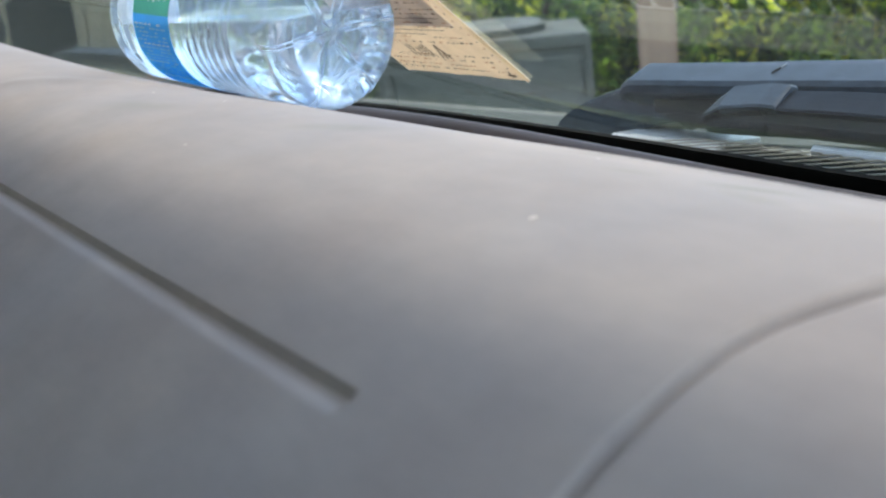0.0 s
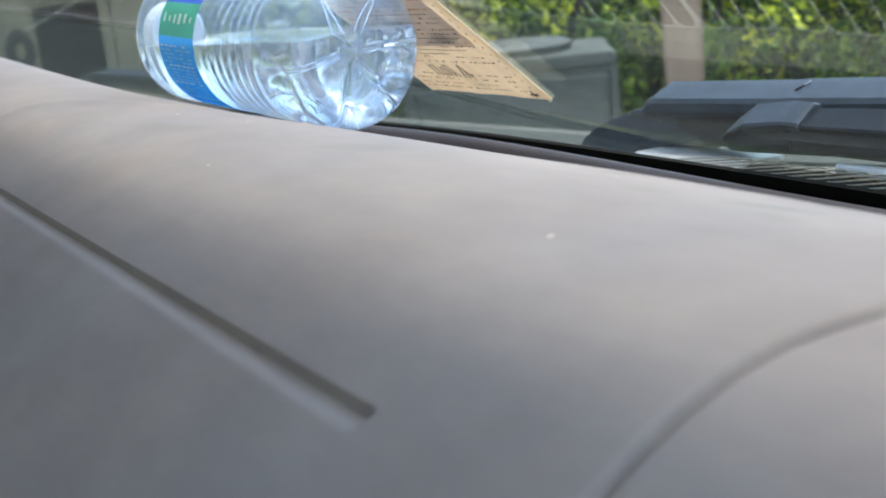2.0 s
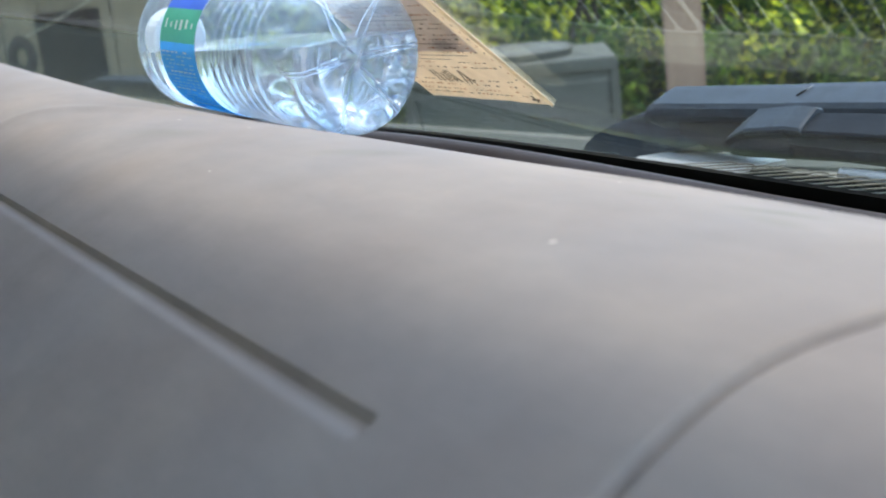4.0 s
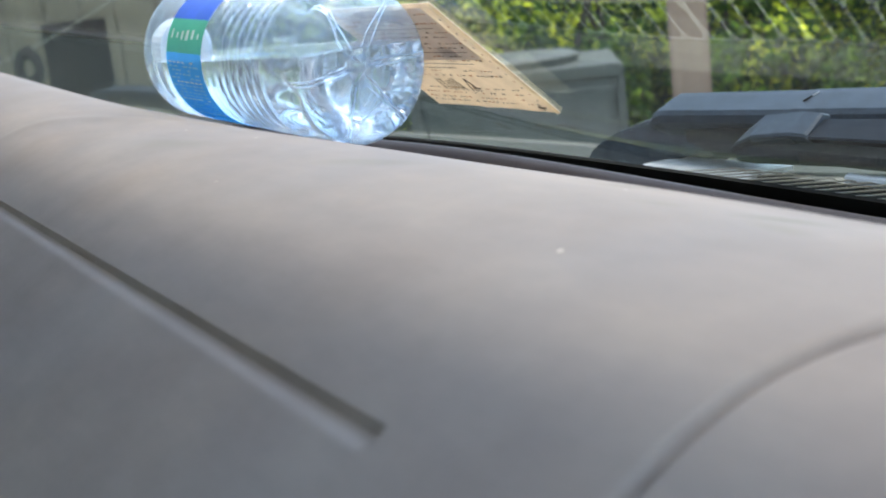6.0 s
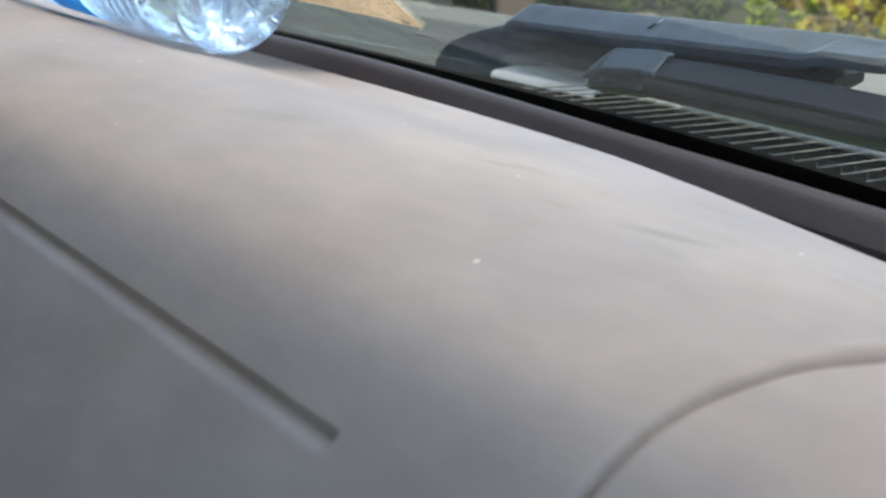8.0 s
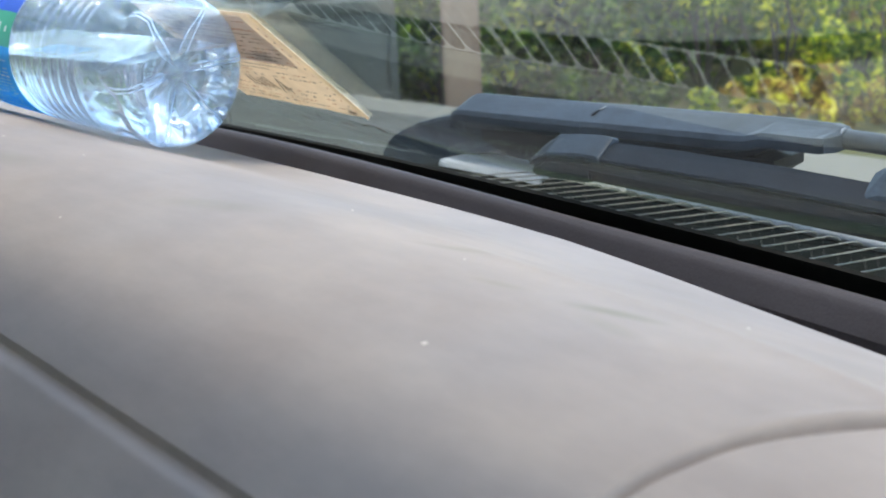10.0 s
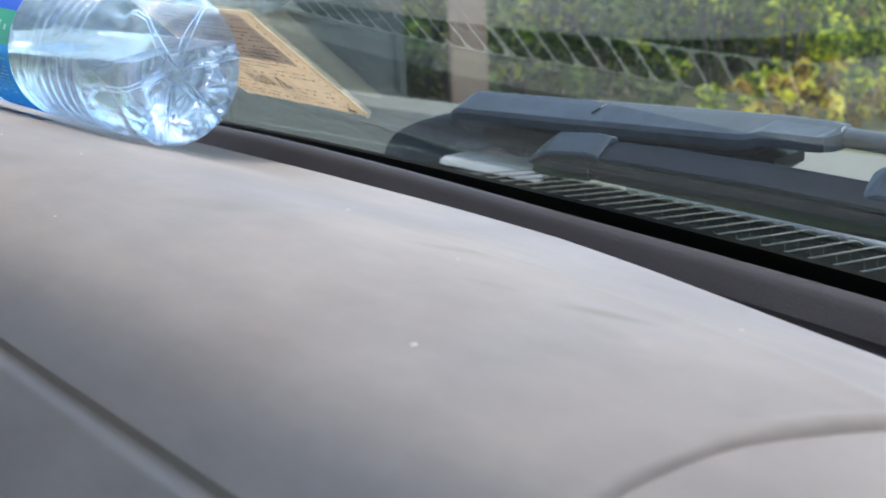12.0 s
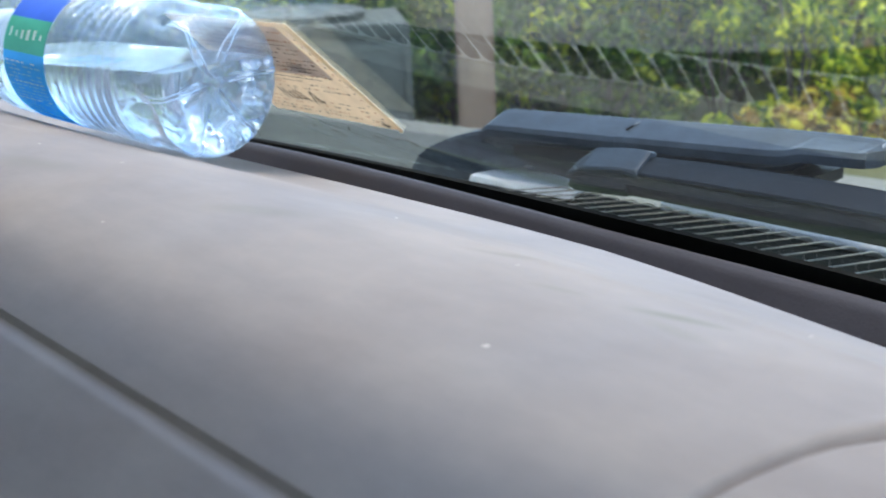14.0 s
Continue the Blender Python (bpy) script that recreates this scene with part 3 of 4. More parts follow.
for w in (0.92, 0.88, 0.84, 0.76, 0.72, 0.66, 0.62, 0.54, 0.50, 0.40, 0.35, 0.22, 0.17, 0.12, 0.08):
    u = 0.06
    while u < 0.9:
        k = rng.uniform(0.008, 0.030)
        if rng.random() < 0.62:
            sticker_bit("print_word", u, min(0.93, u + k), w, w + rng.uniform(0.006, 0.014), INK if rng.random() < 0.45 else RED_INK, 0.0008)
        u += k + 0.012
# scrawl, as slanted strokes
for k in range(9):
    u = 0.30 + 0.036 * k
    sticker_bit("scrawl_stroke", u, u + 0.012, 0.19 + 0.02 * rng.random(), 0.29 + 0.05 * rng.random(), INK, 0.0009, slant=rng.uniform(-0.03, 0.05))
for k in range(14):
    w = 0.06 + k * 0.062
    sticker_bit("margin_mark", 0.950, 0.959, w, w + 0.014, INK if k % 2 else RED_INK, 0.0008)
sticker_bit("border", 0.988, 1.0, 0.0, 1.0, PAPER_EDGE, 0.0009, "pale cut edge")
sticker_bit("corner_mark", 0.90, 0.96, 0.05, 0.068, INK, 0.0009)
sticker_bit("corner_mark", 0.922, 0.934, 0.03, 0.10, INK, 0.0009)

# ============ water bottle ============
B_BASE = Vector((-0.4465, 0.2285, Z0 - 0.0392))
B_AX = Vector((-math.cos(radians(9)), -math.sin(radians(9)), 0.075)).normalized()
B_SIDE = B_AX.cross(Vector((0, 0, 1))).normalized()      # towards the windshield or the seats
B_UP = B_SIDE.cross(B_AX).normalized()
bottle = thing("water_bottle", B_BASE - Vector((0, 0, 0.0325)), "clear ribbed plastic water bottle with a blue label, lying down", "bottle")


def bottle_point(a, r, t):
    return B_BASE + B_AX * a + (B_SIDE * math.cos(t) + B_UP * math.sin(t)) * r


def body_radius(a, t):
    r = 0.0325
    if a < 0.009:
        q = 1 - a / 0.009
        r -= 0.009 * (1 - math.sqrt(max(0.0, 1 - q * q)))
    # moulded facets above the foot
    if 0.006 < a < 0.032:
        w = math.sin(math.pi * (a - 0.006) / 0.026)
        k = abs(((t * 8 / (2 * math.pi)) + 0.5 * (a > 0.019)) % 1 - 0.5) * 2
        r -= 0.0030 * w * max(0.0, 1 - 3.0 * abs(k - 0.25 - 0.5 * (a - 0.006) / 0.026)) + 0.0006 * w
        k2 = abs((t * 6 / (2 * math.pi) + 0.3 + 22 * a) % 1 - 0.5) * 2
        r -= 0.0014 * w * max(0.0, 1 - 5.0 * abs(k2 - 0.5))
    if 0.034 < a < 0.084:
        r -= 0.0030 * (0.5 - 0.5 * math.cos(2 * math.pi * (a - 0.034) / 0.0062)) * (0.6 + 0.4 * math.sin(t * 2 + a * 60))
    if 0.084 <= a < 0.117:
        r -= 0.0006
    if 0.119 < a < 0.136:
        r -= 0.0008 * (0.5 - 0.5 * math.cos(2 * math.pi * (a - 0.119) / 0.0085))
    if a > 0.138:
        q = min(1.0, (a - 0.138) / 0.019)
        r = 0.0325 + (0.0125 - 0.0325) * (q * q * (3 - 2 * q))
    return r


def smooth_unit(v):
    v = min(1.0, max(0.0, v))
    return v * v * (3 - 2 * v)


def base_depth(q, t):
    """How far the foot of the bottle is pushed in, at q of its radius: a dimple, a dome and star ribs."""
    dome = 0.0065 * (1 - q ** 2.2)
    star = 0.0044 * max(0.0, 1 - 7.0 * abs((((t - 0.08) * 6 / (2 * math.pi) + 0.5) % 1) - 0.5)) * smooth_unit(q / 0.25) * (0.35 + 0.65 * q)
    pip = -0.0026 * math.exp(-(q / 0.12) ** 2) + 0.0012 * math.exp(-((q - 0.26) / 0.06) ** 2)
    return max(0.0, dome + star + pip) if q < 0.97 else max(0.0, dome)


def bottle_rings(inset, top):
    NT = 140
    rings = []
    for q in (0.02, 0.06, 0.1, 0.14, 0.18, 0.24, 0.3, 0.36, 0.42, 0.48, 0.54, 0.6, 0.66, 0.72, 0.78, 0.84, 0.9, 0.95, 0.985):
        rings.append([bottle_point(base_depth(q, 2 * math.pi * j / NT) + inset, q * (0.0235 - inset), 2 * math.pi * j / NT) for j in range(NT)])
    a = 0.0
    while a <= top + 1e-9:
        rings.append([bottle_point(max(a, inset), body_radius(a, 2 * math.pi * j / NT) - inset, 2 * math.pi * j / NT) for j in range(NT)])
        a += 0.0006 if a < 0.012 else 0.001 if a < 0.091 or 0.122 < a else 0.003
    return rings


shell = part("shell", *loft(bottle_rings(0.0, 0.158), caps=False), PET, bottle, "clear ribbed plastic", smooth=True)
fix_normals(shell)
for k in range(6):
    t = math.pi * k / 3 + 0.08
    for side in (-1, 1):
        line = [bottle_point(base_depth(q, t) - 0.0002, q * 0.0235, t + side * (0.30 - 0.27 * q)) for q in (0.36, 0.5, 0.65, 0.8, 0.95)] + [bottle_point(a, body_radius(a, t) + 0.0002, t + side * 0.03) for a in (0.002, 0.006, 0.011)]
        part("base_rib", *merge([rod(line[i], line[i + 1], 0.0003, 6) for i in range(len(line) - 1)]), PET_GLINT, bottle, "moulded rib of the star foot", smooth=True)
wv, wf = loft(bottle_rings(0.0004, 0.156))
bm = bmesh.new()
made = [bm.verts.new(v) for v in wv]
for f in wf:
    bm.faces.new([made[i] for i in f])
LEVEL = B_BASE.z + 0.0085
cut = bmesh.ops.bisect_plane(bm, geom=bm.verts[:] + bm.edges[:] + bm.faces[:], plane_co=(0, 0, LEVEL), plane_no=(0, 0, 1), clear_outer=True)
rim_edges = [e for e in cut["geom_cut"] if isinstance(e, bmesh.types.BMEdge)]
bmesh.ops.contextual_create(bm, geom=rim_edges)
bmesh.ops.recalc_face_normals(bm, faces=bm.faces)
bm.verts.index_update()
wv = [v.co.copy() for v in bm.verts]
wf = [tuple(v.index for v in f.verts) for f in bm.faces]
bm.free()
water = part("water", wv, wf, WATER, bottle, "clear still water, about two thirds full")
water.data.polygons.foreach_set("use_smooth", [True] * len(water.data.polygons))
water.data.set_sharp_from_angle(angle=radians(60))


def label_patch(name, a0, a1, t0, t1, mat, lift, parent, text=""):
    n = max(2, int(abs(t1 - t0) / 3) + 1)
    rows = []
    for k in range(n + 1):
        t = radians(t0 + (t1 - t0) * k / n)
        rows.append([bottle_point(a, 0.0320 + lift, t) for a in (a0, (a0 + a1) / 2, a1)])
    return part(name, *loft(rows, close_ring=False), mat, parent, text, smooth=True)


# angles: 180 faces the seats, 90 is the top of the lying bottle
L0, L1 = 0.083, 0.116
label = label_patch("label", L0, L1, 171, 296, LABEL_BLUE, 0.0004, bottle, "printed blue film label")
label_patch("label_band", L0, L1, 143, 171, LABEL_GREEN, 0.0004, label, "green panel")
label_patch("label_band", L0, L1, 58, 143, LABEL_DEEP, 0.0004, label, "deep blue panel")
label_patch("label_backing", L0, L1, 58, 143, LABEL_BACK, 0.00015, label, "white inner side")
rng = random.Random(8)
for k in range(6):
    a = L0 + 0.004 + 0.0048 * k
    label_patch("label_mark", a, a + rng.uniform(0.0012, 0.0024), 153 + rng.uniform(-1, 2), 161 + rng.uniform(-2, 1), LABEL_WHITE, 0.0005, label)
for k in range(15):
    t = 178 + 3.2 * k
    a = L0 + 0.003
    while a < L1 - 0.004:
        w = rng.uniform(0.002, 0.005)
        if rng.random() < 0.75:
            label_patch("label_print", a, min(L1 - 0.002, a + w), t, t + 1.3, LABEL_INK if k % 5 else LABEL_WHITE, 0.0008, label)
        a += w + 0.0012
label_patch("label_rule", L0 + 0.002, L1 - 0.002, 228, 229.4, LABEL_WHITE, 0.0005, label)
cap_rings = []
for a, r in ((0.1575, 0.0125), (0.158, 0.0142), (0.159, 0.0144), (0.168, 0.0144), (0.1695, 0.0138), (0.170, 0.012)):
    cap_rings.append([bottle_point(a, r + (0.0003 if j % 2 else 0) * (r > 0.014), 2 * math.pi * j / 60) for j in range(60)])
fix_normals(part("cap", *loft(cap_rings), CAP, bottle, "white screw cap"))

# ============ hood, cowl and wipers ============
hood = thing("hood", (-0.5, 0.9, Z0 - 0.2), "cream painted car hood, dull and dusty", "car hood", kind="structure")
hood_line = [(.4080, -.1290), (.4100, -.1235), (.4140, -.1215), (.43, -.1215), (.55, -.1425), (.75, -.183), (1.0, -.234), (1.2, -.283), (1.32, -.36), (1.36, -.46), (1.37, -.75)]
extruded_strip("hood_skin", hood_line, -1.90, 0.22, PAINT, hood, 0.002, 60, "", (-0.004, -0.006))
edge_at = [(x, .4022 - bow(x), Z0 - .1100) for x in np.linspace(-0.357, 0.20, 24).tolist()]
part("hood_edge", *merge([rod(edge_at[k], edge_at[k + 1], 0.0030, 10) for k in range(23)]), PAINT_LIT, hood, "worn pale rear edge", smooth=True)
edge_at = [(x, .4090 - bow(x), Z0 - .1235) for x in np.linspace(-1.3, -0.512, 24).tolist()]
part("hood_edge", *merge([rod(edge_at[k], edge_at[k + 1], 0.0018, 10) for k in range(23)]), PAINT_LIT, hood, "worn pale rear edge", smooth=True)

# Plate added by the pivot; its pale colour stands for hood in the light.
extruded_strip("lit_hood_plate", [(.3950, -.1145), (.3962, -.1118), (.3990, -.1112), (.4240, -.1120)], -0.479, -0.408, PAINT_LIT, hood, 0.002, 8, "pale worn corner by the pivot")

cowl = thing("cowl_grille", (-0.5, 0.375, Z0 - 0.11), "dark plastic cowl grille with thin slanted ribs", "cowl grille", kind="structure")
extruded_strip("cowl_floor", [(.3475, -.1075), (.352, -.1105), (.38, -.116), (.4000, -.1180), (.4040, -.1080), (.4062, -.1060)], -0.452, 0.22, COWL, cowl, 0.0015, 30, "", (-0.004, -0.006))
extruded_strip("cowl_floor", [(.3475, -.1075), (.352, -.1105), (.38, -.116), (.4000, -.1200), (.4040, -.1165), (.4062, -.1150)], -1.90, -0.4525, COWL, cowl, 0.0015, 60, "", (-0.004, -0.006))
# Panel added over the far hood, grey in place of its shade.
extruded_strip("hood_shade_panel", [(.4105, -.1260), (.4125, -.1205), (.43, -.1195), (.55, -.1400), (.75, -.1805)], -1.80, -0.512, HOOD_SHADE_GREY, cowl, 0.003, 30, "grey plastic panel", (-0.004, -0.006))
x = -0.4101
rib_mesh = None
while x < 0.10:
    back = bow(x)
    stops = [(x - 0.0022, .3455 - back, Z0 - .1012), (x, .3905 - back, Z0 - .1073), (x + 0.0010, .3935 - back, Z0 - .1081), (x + 0.0017, .3950 - back, Z0 - .1096)]
    v, f = merge([rod(stops[k], stops[k + 1], 0.00036, 6) for k in range(3)])
    if rib_mesh is None:
        first = part("rib", v, f, COWL_RIB, cowl, smooth=True)
        rib_mesh, rib_x = first.data, x
    else:
        ob = new("rib", rib_mesh)
        ob.parent = cowl
        ob.location = (x - rib_x, bow(rib_x) - bow(x), 0)
        ROOT[ob.name] = ROOT[cowl.name]
    x += 0.0104


def section_bar(name, stations, mat, parent, label="", smooth=True, at=(0, 0, 0)):
    """A bar along x: each station is x and its ring of (y, z)."""
    rings = [[Vector((sx + at[0], y + at[1], Z0 + z + at[2])) for y, z in ring] for sx, ring in stations]
    return fix_normals(part(name, *loft(rings), mat, parent, label, smooth))


def blade_ring(y, top, bot):
    h = top - bot
    return [(y - .005, bot), (y - .0065, bot + .18 * h), (y - .0055, bot + .42 * h), (y - .0088, bot + .56 * h), (y - .0085, bot + .63 * h), (y + .0005, top), (y + .004, top - .001), (y + .008, bot + .5 * h), (y + .009, bot + .25 * h), (y + .006, bot)]


BLADE_AT, ARM_AT = (0.003, -0.009, -0.0035), (0.010, -0.018, -0.0050)
blade = thing("windshield_wiper", (-0.3, 0.36, Z0 - 0.09), "black plastic wiper blade parked on the glass", "wiper", "windshield wipers")
section_bar("spoiler", [(-.336, blade_ring(.361, -.0712, -.0845)), (-.30, blade_ring(.361, -.0695, -.0850)), (-.25, blade_ring(.361, -.0685, -.0845)), (-.19, blade_ring(.361, -.0690, -.0845)),
                        (-.05, blade_ring(.360, -.071, -.086)), (.12, blade_ring(.357, -.077, -.090))], WIPER_BLADE, blade, smooth=False, at=BLADE_AT)
section_bar("end_cap", [(-.3672, blade_ring(.361, -.0800, -.0890)), (-.3655, blade_ring(.361, -.0765, -.0893)), (-.357, blade_ring(.361, -.0712, -.0893)), (-.3352, blade_ring(.361, -.0690, -.0880)), (-.3345, blade_ring(.361, -.0708, -.0870))], WIPER_BLADE, blade, smooth=False, at=BLADE_AT)
section_bar("cap_flange", [(sx, [(y - 0.0006, z + 0.0006) for y, z in blade_ring(.361, zt, zt - .0175)[3:7]] + [(.3640, zt - .008), (.3530, zt - .009)]) for sx, zt in ((-.3560, -.0712), (-.3352, -.0688), (-.3275, -.0690), (-.3262, -.0696))], WIPER, blade, "flat cap over the end", smooth=False, at=BLADE_AT)
section_bar("rubber_strip", [(sx, [(.3565, -.0872), (.3565, -.0835), (.3645, -.0835), (.3625, -.0872)]) for sx in (-.366, -.1, .12)], BLADE_RUBBER, blade, smooth=False, at=BLADE_AT)
section_bar("connector", [(-.2140, blade_ring(.364, -.0745, -.0850)), (-.2110, blade_ring(.364, -.0660, -.0862)), (-.2050, blade_ring(.364, -.0620, -.0865)), (-.1300, blade_ring(.364, -.0610, -.0865)), (-.1260, blade_ring(.364, -.0680, -.0860))], WIPER, blade, "grey plastic connector", smooth=False, at=BLADE_AT)


def arm_ring(y, top, mid, low):
    edge = max(top - 0.0125, mid + 0.0006)
    return [(y - .001, mid), (y - .0056, edge), (y - .0062, edge + .0038), (y - .0052, edge + .0062), (y + .0065, top - .0012), (y + .010, top), (y + .016, top - .001), (y + .020, mid), (y + .019, low), (y + .002, low)]


arm = thing("windshield_wiper", (-0.38, 0.43, Z0 - 0.1), "weathered black wiper arm with a cracked cover", "wiper", "windshield wipers")
section_bar("arm_cover", [(-.4872, arm_ring(.420, -.0800, -.0905, -.0920)), (-.4855, arm_ring(.420, -.0752, -.0905, -.0925)), (-.4810, arm_ring(.420, -.0732, -.0895, -.0935)), (-.3925, arm_ring(.420, -.0690, -.0840, -.0950))], WIPER, arm, "faded grey-black cover", smooth=False, at=ARM_AT)
section_bar("arm_cover", [(-.3922, arm_ring(.420, -.0687, -.0838, -.0950)), (-.3120, arm_ring(.420, -.0646, -.0796, -.0906)), (-.3010, arm_ring(.420, -.0641, -.0768, -.0800)), (-.2930, arm_ring(.420, -.0638, -.0744, -.0752)), (-.2690, arm_ring(.420, -.0634, -.0735, -.0741)), (-.2650, arm_ring(.420, -.0640, -.0732, -.0738)), (-.2632, arm_ring(.420, -.0658, -.0728, -.0734))], WIPER, arm, smooth=False, at=ARM_AT)
part("arm_rod", *rod((-.2560, .414, Z0 - .0745), (.10, .410, Z0 - .0750), 0.0042, 10), WIPER, arm, smooth=True)
part("rod_clip", *rod((-.2570, .4120, Z0 - .0730), (-.2535, .4120, Z0 - .0730), 0.0034, 10), METAL, arm, "dull metal clip", smooth=True)
part("crack", *merge([rod((-.3797, .4010, Z0 - .0773), (-.3786, .4040, Z0 - .0760), 0.0005, 6), rod((-.3786, .4040, Z0 - .0760), (-.3776, .4075, Z0 - .0744), 0.0004, 6)]), RECESS_SHADE, arm, "short dark crack", smooth=True)
# thin pale rod put in for the glint at the crack's upper end
part("crack_glint", *rod((-.3778, .4050, Z0 - .0753), (-.3768, .4082, Z0 - .0739), 0.0003, 6), METAL, arm, "pale edge of the crack", smooth=True)
section_bar("arm_bracket", [(sx, [(.418, zt), (.440, zt), (.440, zb), (.418, zb)]) for sx, zt, zb in ((-.466, -.089, -.0945), (-.445, -.087, -.1005), (-.400, -.085, -.1010), (-.350, -.083, -.0985), (-.300, -.080, -.0920), (-.288, -.0795, -.0840))], BLADE_RUBBER, arm, smooth=False, at=ARM_AT)

pivot = thing("wiper_pivot", (-0.52, 0.44, Z0 - 0.12), "dark plastic wiper pivot cover on the cowl", "wiper pivot")
pv_out = [(-.556, -.130), (-.553, -.1215), (-.546, -.1130), (-.536, -.1070), (-.520, -.1005), (-.500, -.0945), (-.474, -.0888), (-.458, -.0935), (-.4425, -.1035), (-.480, -.1140), (-.496, -.1205)]
rings = [[Vector((x, y, Z0 + z - dz)) for x, z in pv_out] for y, dz in ((.408, 0), (.413, -.001), (.436, .002), (.442, .006))]
rounded(part("cover", *loft(rings), WIPER, pivot), 0.0012)
box_part("foot", -.545, -.502, .411, .435, Z0 - .140, Z0 - .116, BLADE_RUBBER, pivot, 0.002)

arm2 = thing("windshield_wiper", (-1.3, 0.42, Z0 - 0.11), "black wiper arm lying by the far pillar", "wiper", "windshield wipers")
section_bar("arm_cover", [(-1.68, arm_ring(.41, -.1150, -.1200, -.1250)), (-1.60, arm_ring(.41, -.1040, -.1140, -.1250)), (-1.40, arm_ring(.41, -.0990, -.1100, -.1240)), (-0.95, arm_ring(.41, -.0960, -.1080, -.1220))], WIPER, arm2)

# ============ plain unseen cabin that closes the place and shapes the light ===
cabin = thing("car_cabin", (-0.5, -0.8, 0.5), "plain grey car cabin behind the dashboard, unseen, shaping the light", "car cabin", kind="structure")
top = on_glass(0, HEADER)
# the unseen roof's front edge bows forward towards the middle of the car to set the dash's shadow line
roof = []
for x in np.linspace(-1.95, 0.24, 45).tolist():
    front = top.y + 0.006 + 0.03 * min(0.2, max(0.0, x + 0.3))
    roof.append([Vector((x, y, z)) for y, z in ((-1.9, top.z - 0.005), (front, top.z - 0.005), (front, top.z + 0.03), (-1.9, top.z + 0.03))])
rounded(fix_normals(part("roof", *loft(roof), CABIN, cabin)), 0.005)
box_part("rear_wall", -1.95, 0.24, -1.95, -1.9, 0.45, Z0 - 0.12, CABIN, cabin, 0.005)
box_part("cabin_floor", -1.95, 0.24, -1.9, 0.3, 0.45, 0.5, CABIN, cabin, 0.005)
for sx in (-1.95, 0.20):
    box_part("door_panel", sx, sx + 0.04, -1.9, 0.34, 0.5, Z0 - 0.12, CABIN, cabin, 0.005)
    box_part("rear_pillar", sx, sx + 0.04, -1.9, -1.6, Z0 - 0.12, top.z, CABIN, cabin, 0.005)
    box_part("door_pillar", sx, sx + 0.04, -0.75, -0.65, Z0 - 0.12, top.z, CABIN, cabin, 0.005)
    v, f = glass_slab(sx, sx + 0.04, -0.02, HEADER + 0.015, -0.03, 0.03)
    rounded(part("windshield_pillar", v, f, CABIN, cabin), 0.006)

# ============ ground ============
g = thing("ground", (0, 0, 0), "dry grassy yard with fallen leaves", "ground", kind="structure")
gxs = np.concatenate([[-900, -200, -60, -25], np.arange(-16, 8.1, 0.5), [25, 60, 200, 900]])
gys = np.concatenate([[-900, -200, -60, -20], np.arange(-6, 20.1, 0.5), [30, 60, 200, 900]])
gv = [(float(a), float(b), 0.0 if max(abs(a), abs(b)) > 21 else 0.03 * noise.noise(Vector((a * 0.6, b * 0.6, 0)))) for a in gxs for b in gys]
gf = [(i * len(gys) + j, (i + 1) * len(gys) + j, (i + 1) * len(gys) + j + 1, i * len(gys) + j + 1) for i in range(len(gxs) - 1) for j in range(len(gys) - 1)]
part("soil", gv, gf, GRASS, g, smooth=True)


def polar(az, d, z=0.0):
    """A place on the ground at az degrees to the left of straight ahead, d metres off."""
    return Vector((-math.sin(radians(az)) * d, math.cos(radians(az)) * d, z))


# ============ air conditioner ============
def air_conditioner():
    corner = Vector((-4.255, 3.37, 0.0))
    az = math.atan2(-corner.x, corner.y) + radians(4)
    right = Vector((math.cos(az), math.sin(az), 0))
    back = Vector((-math.sin(az), math.cos(az), 0))
    W, D, H = 0.98, 0.86, 0.84
    ac = thing("air_conditioner", corner, "grey outdoor air conditioner unit with wire guards", "air conditioner")

    def at(u, w, z):
        return corner + right * (u - W) + back * w + Vector((0, 0, z))

    def block(name, u0, u1, w0, w1, z0, z1, mat, bev, label=""):
        v = [at(u, w, z) for u in (u0, u1) for w in (w0, w1) for z in (z0, z1)]
        return rounded(part(name, v, [(0, 1, 3, 2), (4, 6, 7, 5), (0, 4, 5, 1), (2, 3, 7, 6), (0, 2, 6, 4), (1, 5, 7, 3)], mat, ac, label), bev)

    block("coil", 0.03, W - 0.03, 0.03, D - 0.03, 0.06, H - 0.05, AC_DARK, 0.02, "dark coil")
    block("top_lid", 0, W, 0, D, H - 0.06, H, AC_CASE, 0.012, "pale metal lid")
    block("base", 0, W, 0, D, 0.0, 0.07, AC_CASE, 0.01)
    for u, w in ((0, 0), (W - 0.035, 0), (0, D - 0.035), (W - 0.035, D - 0.035)):
        block("corner_post", u, u + 0.035, w, w + 0.035, 0.06, H - 0.05, AC_CASE, 0.006)
    wires = []
    for k in range(54):
        u = 0.04 + (W - 0.08) * k / 53
        wires.append(rod(at(u, 0.008, 0.07), at(u, 0.008, H - 0.06), 0.0018, 5))
    for k in range(3):
        z = 0.10 + (H - 0.2) * k / 2
        wires.append(rod(at(0.02, 0.010, z), at(W - 0.02, 0.010, z), 0.0025, 5))
    part("wire_guard", *merge(wires), AC_WIRE, ac, "grey wire guard")
    rings = []
    for r, z in ((0.30, H), (0.31, H + 0.035), (0.28, H + 0.05), (0.05, H + 0.055)):
        rings.append([at(W / 2 + r * math.cos(2 * math.pi * j / 32), D / 2 + r * math.sin(2 * math.pi * j / 32), z) for j in range(32)])
    fix_normals(part("fan_guard", *loft(rings), AC_CASE, ac, "round fan guard", True))


air_conditioner()

# ============ post ============
pc = Vector((-4.415, 3.90, 0))
